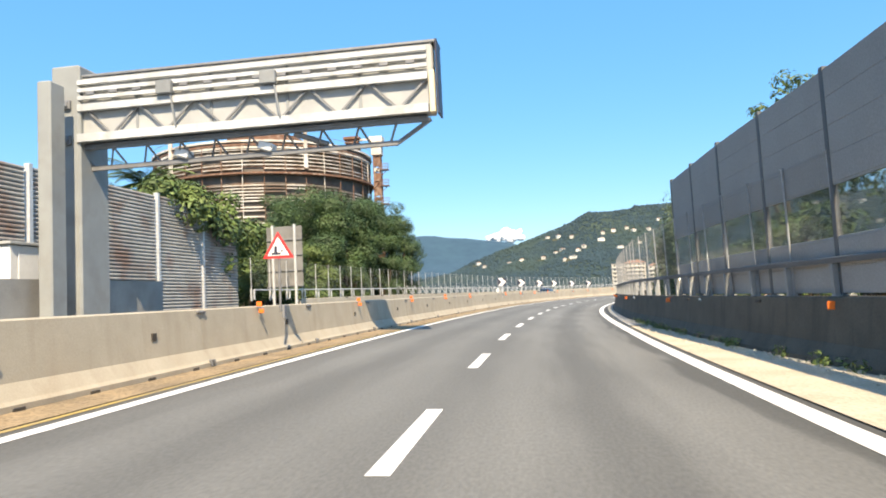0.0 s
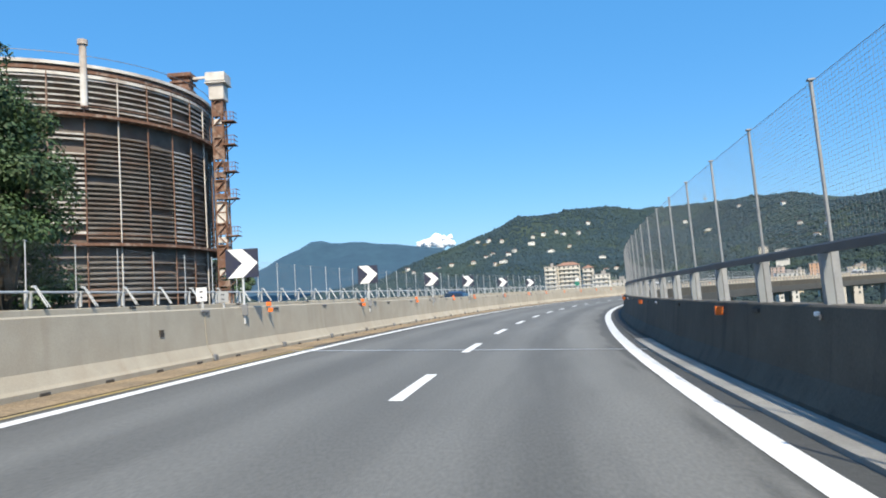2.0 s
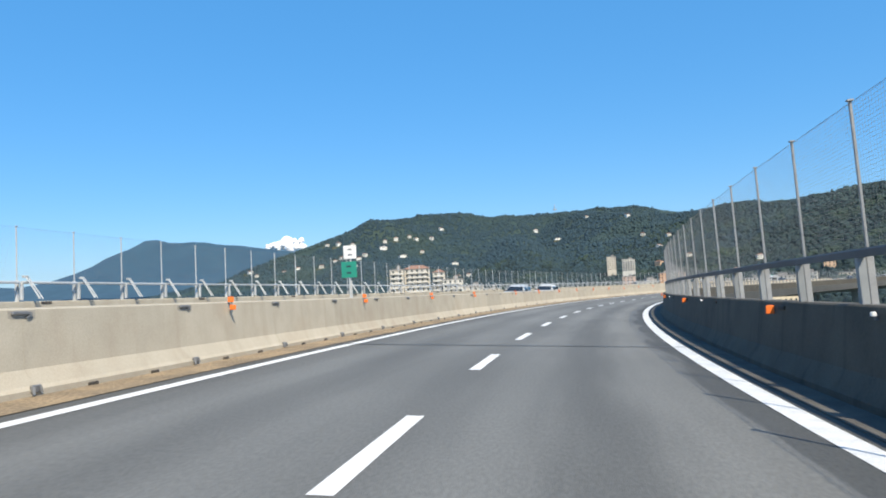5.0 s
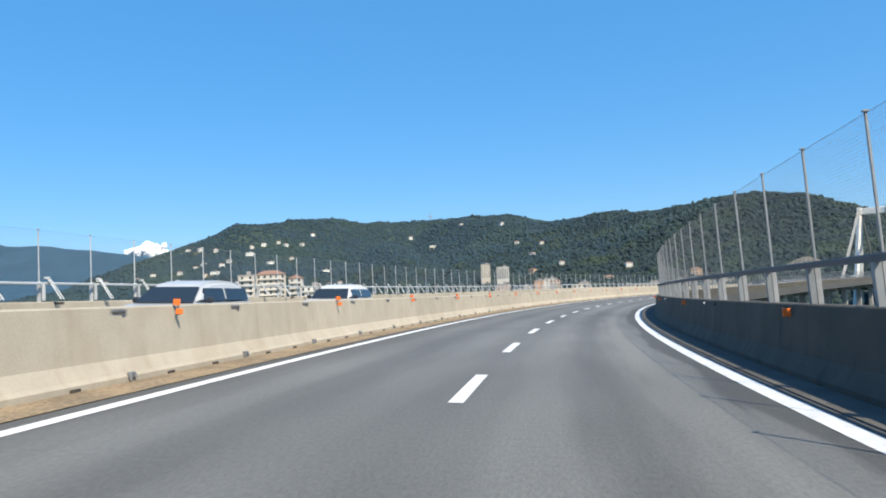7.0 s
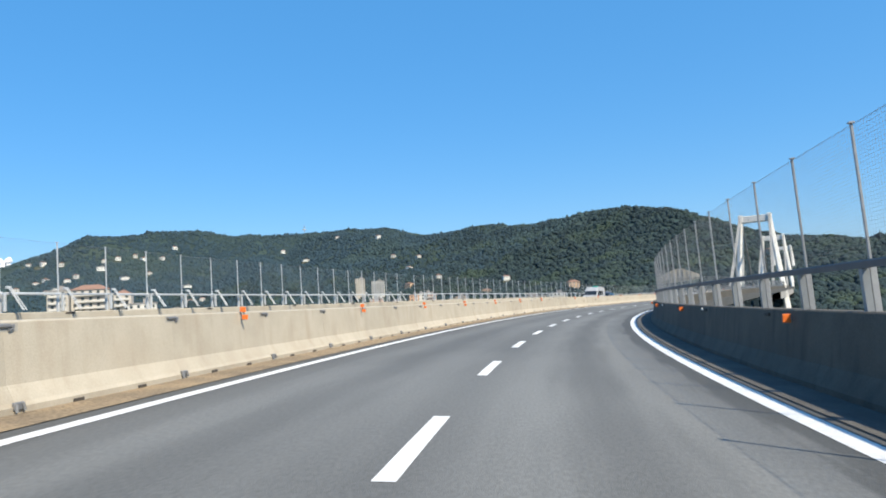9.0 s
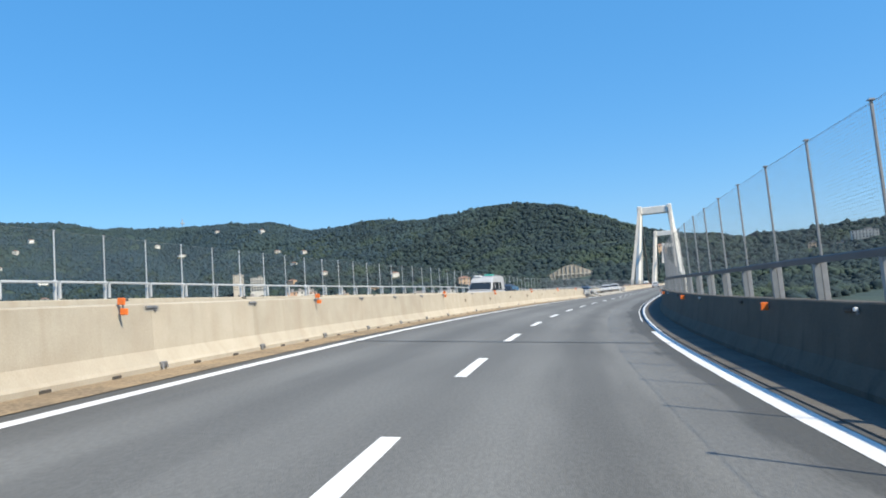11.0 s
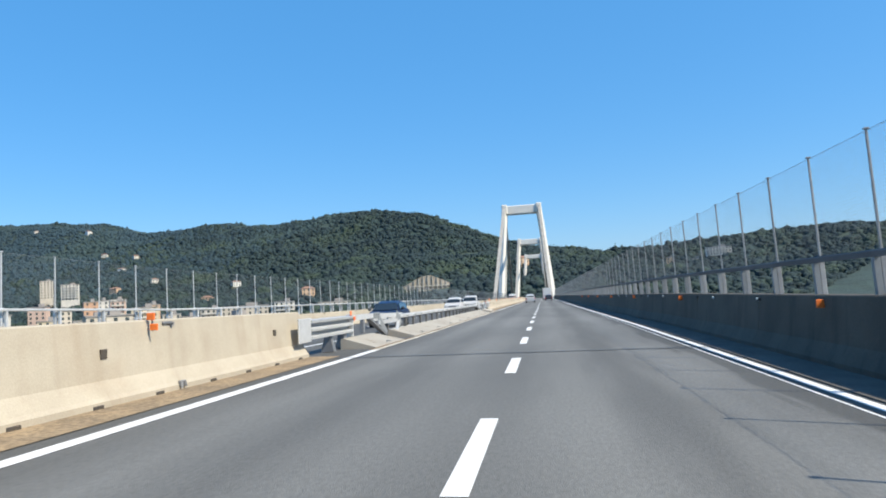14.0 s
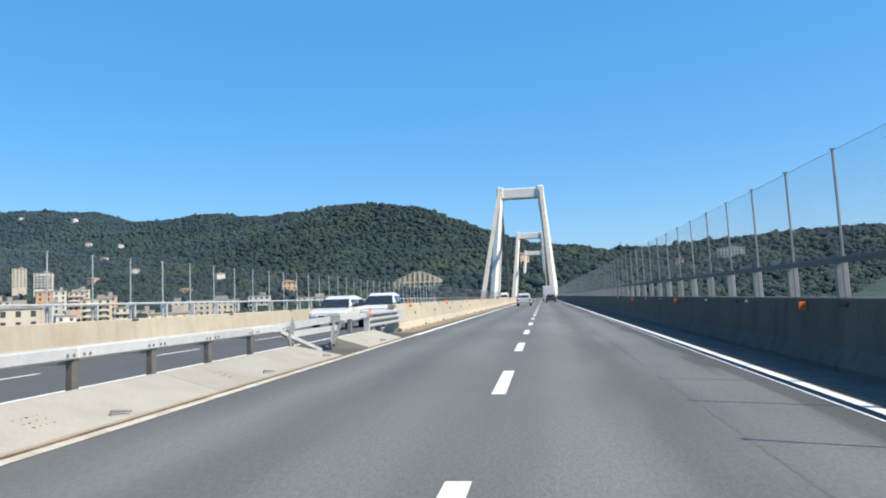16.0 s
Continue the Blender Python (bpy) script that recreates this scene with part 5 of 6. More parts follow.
def guard_post_bay():
    t = thing("guard_rail_bay", Matrix.Identity(4), "galvanised guard rail bay on a square steel post", "guard rail", "guard rail bays in the median gap")
    bm = bmesh.new()
    box(bm, (0.0, 0, 0.33), (0.10, 0.13, 0.66), 0.01)
    box(bm, (0.0, 0, 0.01), (0.2, 0.2, 0.02), 0.004)
    part("post", bm, M["post_dark"], t)
    bm = bmesh.new()
    box(bm, (0.04, 0.92, 0.74), (0.1, 1.836, 0.16), 0.02)
    part("beam", bm, M["steel"], t)
    bm = bmesh.new()
    for y in (0.1, 0.22, 1.62, 1.74):
        rod(bm, (0.085, y, 0.72), (0.105, y, 0.72), 0.02, seg=6)
    part("bolts", bm, M["steel_dark"], t)
    bm = bmesh.new()
    box(bm, (-0.62, 0.92, 0.66), (0.06, 1.84, 0.12), 0.01)
    part("rear_beam", bm, M["steel"], t, "thin rear beam")
    bm = bmesh.new()
    box(bm, (-0.3, 0.0, 0.62), (0.56, 0.06, 0.05), 0.006)
    part("spacer", bm, M["steel_grey"], t)
    return t


lay(guard_post_bay(), 359.3, 395.2, -5.22, 1.84)


def crash_end(s, flip):
    """Triple-beam transition piece joining the concrete barrier to the low guard rail."""
    m = station(s, -5.2, 0.0)
    if flip:
        m = m @ Matrix.Diagonal((1, -1, 1, 1))
    t = thing("guard_rail_transition", Matrix.Identity(4), "galvanised three-beam guard rail transition with bent supports", "guard rail", "guard rail transitions")

    def piece(name, bm, material, label=""):
        bm.transform(m)
        if flip:
            bmesh.ops.reverse_faces(bm, faces=bm.faces)
        return part(name, bm, material, t, label)

    start = 0.3 if flip else 1.5
    for z in (0.86, 0.66, 0.46):
        bm = bmesh.new()
        extrude(bm, [(0.06, z - 0.05), (0.19, z - 0.03), (0.2, z + 0.03), (0.06, z + 0.06), (0.04, z + 0.05), (0.04, z - 0.04)], start, 5.3)
        piece("beam", bm, M["steel"])
    for z in (0.76, 0.56):
        bm = bmesh.new()
        box(bm, (0.05, (start + 5.3) / 2, z), (0.03, 5.3 - start, 0.16))
        piece("web", bm, M["steel_grey"])
    bm = bmesh.new()
    box(bm, (0.12, start - 0.4, 0.66), (0.04, 0.9, 0.58), 0.01)
    piece("fixing_plate", bm, M["steel"], "pale steel plate bolted to the barrier end")
    bm = bmesh.new()
    box(bm, (0.08, 5.3, 0.62), (0.2, 0.06, 0.66), 0.01)
    piece("end_plate", bm, M["steel"])
    for y in (3.2, 4.5):
        bm = bmesh.new()
        extrude(bm, [(-0.16, 0.0), (0.2, 0.0), (0.1, 0.42), (-0.06, 0.42)], y, y + 0.22)
        piece("foot", bm, M["steel_dark"])
    for (y0, z0), (y1, z1) in (((5.3, 0.82), (8.5, 0.83)), ((9.2, 0.81), (13.4, 0.74))):
        bm = bmesh.new()
        bar(bm, (0.02, y0, z0), (0.02, y1, z1), 0.09, 0.16)
        piece("beam", bm, M["steel"])
    bm = bmesh.new()
    box(bm, (0.06, 8.85, 0.82), (0.03, 0.95, 0.22), 0.006)
    for y in (8.5, 8.7, 9.0, 9.2):
        rod(bm, (0.07, y, 0.86), (0.1, y, 0.86), 0.02, seg=6)
    piece("splice_plate", bm, M["steel_grey"], "bolted grey splice plate")
    bm = bmesh.new()
    bar(bm, (0.1, 8.9, 0.57), (0.06, 12.4, 0.56), 0.05, 0.14)
    piece("lower_beam", bm, M["steel"])
    bm = bmesh.new()
    bar(bm, (-0.05, 8.0, 0.78), (0.18, 9.6, 0.12), 0.16, 0.09)
    piece("bent_support", bm, M["steel_dark"], "dark bent steel support")
    bm = bmesh.new()
    bar(bm, (0.09, 9.0, 0.74), (0.2, 9.75, 0.14), 0.03, 0.26)
    piece("gusset", bm, M["steel_grey"], "torn grey gusset plate")
    bm = bmesh.new()
    bar(bm, (0.0, 13.0, 0.66), (0.3, 11.0, 0.1), 0.12, 0.08)
    piece("bent_support", bm, M["steel"])
    bm = bmesh.new()
    bar(bm, (0.06, 12.2, 0.8), (0.12, 12.7, 0.36), 0.03, 0.34)
    bar(bm, (0.1, 12.7, 0.72), (0.08, 12.3, 0.34), 0.05, 0.12)
    piece("gusset", bm, M["steel_grey"], "twisted steel gusset plate")
    bm = bmesh.new()
    box(bm, (0.0, 7.1, 0.54), (0.12, 0.14, 0.46), 0.01)
    piece("post", bm, M["steel_dark"])
    bm = bmesh.new()
    box(bm, (0.16, 5.15, 0.98), (0.03, 0.15, 0.13), 0.01)
    box(bm, (0.22, 5.32, 0.82), (0.03, 0.15, 0.13), 0.01)
    piece("reflector", bm, M["orange"], "orange plastic reflector")
    return t


crash_end(348.4, False)
crash_end(408.8, True)


# ---- vehicles ----
M["glass_dark"] = mat("tinted_glass", (0.02, 0.025, 0.03), 0.06, coat=0.3)
M["lamp_glass"] = mat("lamp_glass", (0.6, 0.6, 0.6), 0.1)
M["tail_glass"] = mat("tail_lamp", (0.4, 0.02, 0.02), 0.2)
M["chrome"] = mat("chrome", (0.7, 0.7, 0.7), 0.15, 1.0)


def paint(name, c):
    return mat(name, c, 0.4, coat=0.25, second=tuple(v * 0.9 for v in c), scale=2.0)


M["car_silver"] = paint("silver_paint", (0.45, 0.47, 0.49))
M["car_white"] = paint("white_paint", (0.6, 0.6, 0.6))
M["van_white"] = mat("dusty_white_paint", (0.44, 0.45, 0.46), 0.5, coat=0.3, second=(0.36, 0.36, 0.36), amount=0.7, scale=1.3, third=(0.3, 0.27, 0.23), third_scale=0.8, third_amount=0.4)
M["car_blue"] = paint("blue_paint", (0.01, 0.025, 0.075))
M["car_dark"] = paint("dark_paint", (0.03, 0.035, 0.045))


def vehicle(s, l, name, label, colour, kind="hatch", oncoming=True, category="car"):
    """A road vehicle; its front looks along -y in its own space."""
    t = thing(name, station(s, l, sag(s, l), turn=0 if oncoming else 180), label, category)
    spec = {  # length, width, height, side outline of the body, outline of the glazed cabin
        "hatch": (4.1, 1.75, [(-2.05, 0.3), (-2.05, 0.62), (-1.9, 0.78), (-1.0, 0.95), (1.75, 0.98), (2.0, 0.85), (2.05, 0.35)], [(-1.15, 0.93), (-0.4, 1.37), (-0.05, 1.46), (0.5, 1.49), (1.0, 1.45), (1.5, 1.31), (1.95, 0.96)]),
        "suv": (4.5, 1.85, [(-2.25, 0.35), (-2.25, 0.78), (-2.1, 0.95), (-1.1, 1.08), (2.0, 1.1), (2.22, 0.95), (2.25, 0.4)], [(-1.2, 1.06), (-0.55, 1.52), (-0.15, 1.63), (0.6, 1.68), (1.4, 1.63), (1.8, 1.48), (2.12, 1.08)]),
        "pickup": (5.2, 1.85, [(-2.6, 0.4), (-2.6, 0.9), (-2.4, 1.05), (-1.3, 1.12), (2.55, 1.12), (2.6, 0.45)], [(-1.4, 1.1), (-0.75, 1.62), (-0.4, 1.73), (0.2, 1.76), (0.6, 1.68), (0.85, 1.1)]),
        "van": (5.2, 2.05, [(-2.6, 0.35), (-2.6, 0.85), (-2.4, 1.06), (-2.0, 1.2), (2.55, 1.2), (2.6, 0.4)], [(-2.05, 1.15), (-1.35, 1.90), (-1.1, 2.16), (-0.8, 2.3), (0.8, 2.38), (2.3, 2.38), (2.5, 2.28), (2.56, 2.1), (2.58, 1.15)]),
        "truck": (8.0, 2.4, [(-4.0, 0.5), (-4.0, 1.3), (4.0, 1.3), (4.0, 0.6)], [(-3.9, 1.3), (-3.9, 3.5), (3.95, 3.5), (3.95, 1.3)]),
    }[kind]
    length, width, body, cabin = spec
    bm = bmesh.new()
    extrude(bm, body, -width / 2, width / 2, axis="X")
    bmesh.ops.bevel(bm, geom=list(bm.edges), offset=0.07, segments=2, affect="EDGES")
    part("body", bm, colour, t, smooth=True)
    bm = bmesh.new()
    inset = {"hatch": 0.24, "suv": 0.22, "pickup": 0.2, "van": 0.1, "truck": 0.0}[kind]
    extrude(bm, cabin, -width / 2 + 0.04, width / 2 - 0.04, axis="X")
    zmin, zmax = min(z for _, z in cabin), max(z for _, z in cabin)
    for v in bm.verts:
        v.co.x *= 1 - inset * (v.co.z - zmin) / (zmax - zmin)
    bmesh.ops.bevel(bm, geom=list(bm.edges), offset=0.05 if kind == "truck" else 0.11, segments=3, affect="EDGES", clamp_overlap=True)
    part("cabin", bm, colour, t, smooth=True)
    # glass, laid on the cabin
    y0, z0 = cabin[0]
    y1, z1 = cabin[1]
    ga, gb = (0.18, 0.9) if kind == "van" else (0.08, 0.92)
    hw = width / 2 - 0.04

    def w_at(z):
        return hw * (1 - inset * (z - zmin) / (zmax - zmin))
    n = Vector((0, -(z1 - z0), (y1 - y0))).normalized() * 0.014
    if kind != "truck":
        bm = bmesh.new()
        q = [(-w_at(z0) * 0.9, y0 + (y1 - y0) * ga, z0 + (z1 - z0) * ga), (w_at(z0) * 0.9, y0 + (y1 - y0) * ga, z0 + (z1 - z0) * ga),
             (w_at(z1) * 0.88, y0 + (y1 - y0) * gb, z0 + (z1 - z0) * gb), (-w_at(z1) * 0.88, y0 + (y1 - y0) * gb, z0 + (z1 - z0) * gb)]
        lo, hi = [bm.verts.new(Vector(p) - n) for p in q], [bm.verts.new(Vector(p) + n) for p in q]
        bm.faces.new(hi)
        for i in range(4):
            bm.faces.new((lo[i], lo[(i + 1) % 4], hi[(i + 1) % 4], hi[i]))
        bmesh.ops.recalc_face_normals(bm, faces=bm.faces)
        part("windscreen", bm, M["glass_dark"], t, "dark reflecting windscreen")
        zt = min(zmax - 0.12, z1 - 0.06)
        spans = {"hatch": [(-0.72, 0.35), (0.45, 1.45)], "suv": [(-0.75, 0.4), (0.5, 1.75)], "pickup": [(-0.95, -0.1), (0.0, 0.6)], "van": [(-1.6, -0.8), (-0.6, 0.5), (0.75, 1.4)]}[kind]
        for sx in (-1, 1):
            for k, (a, b) in enumerate(spans):
                bm = bmesh.new()
                zb = zmin + 0.08
                f = 0.55 if k == 0 else 0.0
                pts = [(a, zb), (b, zb), (b, zt), (a + f * (zt - zb), zt)]
                outer = [bm.verts.new((sx * (w_at(z) + 0.012), y, z)) for y, z in pts]
                inner = [bm.verts.new((sx * (w_at(z) - 0.03), y, z)) for y, z in pts]
                bm.faces.new(outer)
                for i in range(4):
                    bm.faces.new((inner[i], inner[(i + 1) % 4], outer[(i + 1) % 4], outer[i]))
                bmesh.ops.recalc_face_normals(bm, faces=bm.faces)
                part("side_window", bm, M["glass_dark"], t)
    # rear window, lamps, plates, mirrors, wheels
    ye = length / 2
    if kind in ("hatch", "suv"):
        bm = bmesh.new()
        a, b = cabin[-1], cabin[-2]
        box(bm, (0, (a[0] + b[0]) / 2 + 0.02, (a[1] + b[1]) / 2), (width * 0.72, 0.04, (b[1] - a[1]) * 0.75), 0.01, Matrix.Rotation(math.atan2(a[0] - b[0], b[1] - a[1]), 4, "X"))
        part("rear_window", bm, M["glass_dark"], t)
    hz = body[1][1] * 0.92
    for sx in (-1, 1):
        bm = bmesh.new()
        box(bm, (sx * width * 0.36, -ye + 0.06, hz), (0.36, 0.16, 0.14), 0.03)
        part("headlight", bm, M["lamp_glass"], t)
        bm = bmesh.new()
        box(bm, (sx * width * 0.42, ye - 0.05, hz + 0.1), (0.2, 0.12, 0.28), 0.03)
        part("tail_light", bm, M["tail_glass"], t)
        bm = bmesh.new()
        box(bm, (sx * (width / 2 + 0.1), cabin[0][0] + 0.45, zmin + 0.1), (0.2, 0.12, 0.16 if kind != "van" else 0.3), 0.04)
        part("mirror", bm, M["car_dark"], t)
        for yy in (-ye + 0.85, ye - 0.85):
            w = part("wheel", bmesh.new(), M["rubber"], t)
            bm = bmesh.new()
            rod(bm, (sx * (width / 2 - 0.22), yy, 0.32), (sx * (width / 2 + 0.01), yy, 0.32), 0.32, seg=20)
            bmesh.ops.bevel(bm, geom=[e for e in bm.edges if len(e.link_faces) == 2 and e.calc_face_angle(0) > 1], offset=0.03, segments=1, affect="EDGES")
            bm.to_mesh(w.data)
            bm.free()
            bm = bmesh.new()
            rod(bm, (sx * (width / 2 + 0.0), yy, 0.32), (sx * (width / 2 + 0.02), yy, 0.32), 0.2, seg=14)
            part("rim", bm, M["chrome"], w)
    bm = bmesh.new()
    box(bm, (0, -ye - 0.005, 0.5), (0.52, 0.03, 0.12), 0.005)
    part("number_plate", bm, M["white"], t)
    bm = bmesh.new()
    box(bm, (0, -ye + 0.02, 0.66), (width * 0.5, 0.06, 0.14), 0.02)
    part("grille", bm, M["black"], t)
    if kind == "van":
        bm = bmesh.new()
        box(bm, (0.3, -0.1, 2.42), (0.7, 0.55, 0.12), 0.05)
        part("roof_bundle", bm, M["turquoise"], t, "turquoise bundle on the roof")
        bm = bmesh.new()
        box(bm, (0.2, 1.2, 2.42), (0.7, 0.6, 0.1), 0.03)
        part("roof_hatch", bm, M["steel_dark"], t)
        bm = bmesh.new()
        box(bm, (-0.45, -0.85, 2.33), (0.6, 0.35, 0.14), 0.04)
        part("roof_box", bm, M["white"], t)
    return t


M["turquoise"] = mat("turquoise_cloth", (0.05, 0.42, 0.34), 0.8)
vehicle(316.8, -8.7, "camper_van", "dusty white high-roofed camper van in the oncoming lane", M["van_white"], "van", category="van")
vehicle(321.7, -8.3, "car", "dark estate car following a white van", M["car_dark"], "suv")
vehicle(374.5, -8.4, "car", "dark blue hatchback in the oncoming lane", M["car_blue"], "hatch")
vehicle(416.0, -9.6, "car", "white off-road car in the oncoming lane", M["car_white"], "suv")
vehicle(419.0, -8.0, "pickup_truck", "white pickup truck with a dark windscreen in the oncoming lane", M["car_white"], "pickup", category="pickup")
vehicle(181.6, -8.6, "car", "silver hatchback in the oncoming lane", M["car_silver"], "suv")
vehicle(193.0, -8.6, "car", "white off-road car in the oncoming lane", M["car_white"], "suv")
vehicle(100.0, -8.6, "car", "dark blue hatchback in the oncoming lane", M["car_blue"], "hatch")
vehicle(476.0, -1.9, "car", "silver off-road car driving ahead on the bridge", M["car_silver"], "suv", oncoming=False)
vehicle(512.0, 1.9, "car", "dark car driving ahead on the bridge", M["car_dark"], "hatch", oncoming=False)
vehicle(548.0, 1.7, "box_truck", "white box truck driving ahead on the bridge", M["car_white"], "truck", oncoming=False, category="truck")
vehicle(560.0, -9.0, "delivery_van", "white delivery van far off in the oncoming lane", M["car_white"], "van", category="van")

# ---- slip road viaduct on the inner side of the curve ----
def slip(s):
    return 34.0 + 6.0 * math.sin(s / 120.0)


def slip_up(s):
    return 1.0 - 0.0011 * max(0.0, s - 250.0) ** 2 - 0.0016 * max(0.0, 110.0 - s) ** 2


ramp = ribbon("slip_road", 30, 400, lambda s: slip(s) - 4.5, lambda s: slip(s) + 4.5, slip_up, M["concrete_white"], depth=1.6, step=4)
tagged(ramp, "slip road viaduct beside the main carriageway", "road", kind="structure")
tagged(ribbon("slip_road_surface", 30, 400, lambda s: slip(s) - 4.15, lambda s: slip(s) + 4.15, lambda s: slip_up(s) + 0.006, M["asphalt"], step=4), "grey asphalt surface of the slip road", "road", kind="structure")
for side, l0 in (("near", -4.5), ("far", 4.2)):
    tagged(ribbon("slip_road_parapet", 30, 400, lambda s, l0=l0: slip(s) + l0, lambda s, l0=l0: slip(s) + l0 + 0.3, lambda s: slip_up(s) + 0.9, M["concrete_white"], depth=1.9, step=4), "pale concrete parapet of the slip road", "parapet", kind="structure")
bm = bmesh.new()
for s in np.arange(30, 398, 2.5):
    a, b = course(s, slip(s) - 4.4, slip_up(s) + 0.9), course(s + 2.5, slip(s + 2.5) - 4.4, slip_up(s + 2.5) + 0.9)
    up = Vector((0, 0, 1))
    bar(bm, a, a + up * 0.95, 0.06, 0.06)
    for h in (0.5, 0.92):
        bar(bm, a + up * h, b + up * h, 0.05, 0.05)
tagged(part("slip_road_railing", bm, M["steel"]), "grey steel railing along the slip road parapet", "railing", kind="structure")


# ---- piers under the viaducts ----
def pier(s, l, top, wide):
    p = course(s, l, 0)
    g = land(p.x, p.y) - 1.0
    if top - g < 4:
        return
    t = thing("viaduct_pier", pose(p.x, p.y, g, 0, 0, -math.degrees(np.interp(s, GRID, _head))), "tall grey concrete pier carrying the viaduct", "pier", "viaduct piers")
    bm = bmesh.new()
    for x in (-wide * 0.32, wide * 0.32):
        box(bm, (x, 0, (top - g) / 2), (1.6, 1.8, top - g), 0.15)
    part("shaft", bm, M["concrete_grey"], t)
    bm = bmesh.new()
    box(bm, (0, 0, top - g - 0.7), (wide, 2.2, 1.4), 0.12)
    part("cap_beam", bm, M["concrete_grey"], t)


for s in np.arange(96.8, 560, 36.1):
    pier(float(s), -4.6, float(course(s, -4.6).z) - 1.42, 16.0)
for s in np.arange(60, 390, 36.0):
    pier(float(s), slip(s), float(course(s, slip(s), slip_up(s)).z) - 1.62, 7.0)

# ---- masonry retaining wall on the hill ----
M["masonry_rib"] = mat("masonry_rib", (0.56, 0.52, 0.45), 0.95, second=(0.38, 0.33, 0.26), amount=0.7, scale=0.2)
M["masonry"] = mat("pale_masonry", (0.42, 0.37, 0.31), 0.95, second=(0.22, 0.195, 0.15), amount=0.9, scale=0.12, fine=0.2, fine_scale=0.6)


def retaining_wall(x, y, z, heading):
    t = thing("retaining_wall", pose(x, y, z, 0, 0, heading), "pale ribbed masonry retaining wall cut into the wooded hill", "retaining wall")
    outline = [(-28, -16), (-28, 9), (-22, 13), (-12, 18), (-4, 22), (4, 23), (11, 20), (20, 16), (27, 12), (27, -16)]
    bm = bmesh.new()
    extrude(bm, outline, 0, 6)
    part("face", bm, M["masonry"], t)
    for k in range(14):
        u = -26 + k * 3.95
        top = float(np.interp(u, [p[0] for p in outline[1:-1]], [p[1] for p in outline[1:-1]]))
        bm = bmesh.new()
        box(bm, (u, -0.4, (top - 16) / 2), (0.7, 1.2, top + 16))
        part("rib", bm, M["masonry_rib"], t)
    for zz in (8, 14):
        xs = [p[0] for p in outline[1:-1] if p[1] >= zz]
        if len(xs) > 1:
            bm = bmesh.new()
            box(bm, ((xs[0] + xs[-1]) / 2, -0.4, zz), (xs[-1] - xs[0], 1.2, 0.9))
            part("band", bm, M["masonry_rib"], t)
    return t


retaining_wall(602, 699, 1.5, -44)

# ---- houses and apartment blocks ----
FACADES = [(0.62, 0.53, 0.38), (0.60, 0.42, 0.28), (0.62, 0.59, 0.53), (0.55, 0.34, 0.22), (0.58, 0.52, 0.43), (0.5, 0.46, 0.4), (0.62, 0.45, 0.36)]
for k, c in enumerate(FACADES):
    M["facade%d" % k] = mat("plaster_%d" % k, c, 0.9, second=tuple(v * 0.75 for v in c), amount=0.5, scale=0.25)
M["white_plaster"] = mat("white_plaster", (0.80, 0.78, 0.73), 0.9, second=(0.66, 0.64, 0.58), amount=0.5, scale=0.25)
M["tiles"] = mat("roof_tiles", (0.30, 0.17, 0.12), 0.9, second=(0.22, 0.14, 0.10), scale=0.4)
M["flat_roof"] = mat("flat_roof", (0.32, 0.30, 0.28), 0.95, second=(0.22, 0.21, 0.2), scale=0.3)
M["shutter"] = mat("dark_window", (0.06, 0.075, 0.075), 0.25)


def building(name, w, d, floors, wall, pitched, label, balconies=False):
    """A house or block at the origin: walls, roof, rows of windows."""
    t = thing(name, Matrix.Identity(4), label, "building" if floors > 3 else "house", "houses on the hillside" if floors <= 3 else "apartment blocks")
    h = floors * 3.1
    bm = bmesh.new()
    deep = 14 if floors > 2 else 4
    box(bm, (0, 0, (h - deep) / 2), (w, d, h + deep))
    part("wall", bm, wall, t)
    bm = bmesh.new()
    if pitched:
        a = [bm.verts.new(p) for p in ((-w / 2 - 0.5, -d / 2 - 0.5, h), (w / 2 + 0.5, -d / 2 - 0.5, h), (w / 2 + 0.5, d / 2 + 0.5, h), (-w / 2 - 0.5, d / 2 + 0.5, h))]
        r = [bm.verts.new(p) for p in ((-w / 2 + d * 0.4, 0, h + d * 0.22), (w / 2 - d * 0.4, 0, h + d * 0.22))]
        for q in ((a[0], a[1], r[1], r[0]), (a[1], a[2], r[1]), (a[2], a[3], r[0], r[1]), (a[3], a[0], r[0]), (a[3], a[2], a[1], a[0])):
            bm.faces.new(q)
        part("roof", bm, M["tiles"], t)
    else:
        box(bm, (0, 0, h + 0.25), (w + 0.6, d + 0.6, 0.5))
        box(bm, (w * 0.15, 0, h + 1.5), (w * 0.25, d * 0.4, 2.2))
        part("roof", bm, M["flat_roof"], t)
    win = bpy.data.meshes.new("window")
    bm = bmesh.new()
    box(bm, (0, 0, 0), (1.3, 0.12, 1.7))
    bm.to_mesh(win)
    bm.free()
    win.materials.append(M["shutter"])
    for fl in range(floors):
        n = max(2, int(w / 3.2))
        for k in range(n):
            ob = new("window", win)
            ob.parent = t
            ob.location = (-w / 2 + (k + 0.5) * w / n, -d / 2 - 0.02, fl * 3.1 + 1.7)
        n = max(1, int(d / 4))
        for k in range(n):
            ob = new("window", win)
            ob.parent = t
            ob.location, ob.rotation_euler = (-w / 2 - 0.02, -d / 2 + (k + 0.5) * d / n, fl * 3.1 + 1.7), (0, 0, math.pi / 2)
        if balconies and fl:
            bm = bmesh.new()
            box(bm, (0, -d / 2 - 0.7, fl * 3.1 + 0.5), (w * 0.8, 1.4, 1.0))
            part("balcony", bm, M["facade2"], t)
    return t


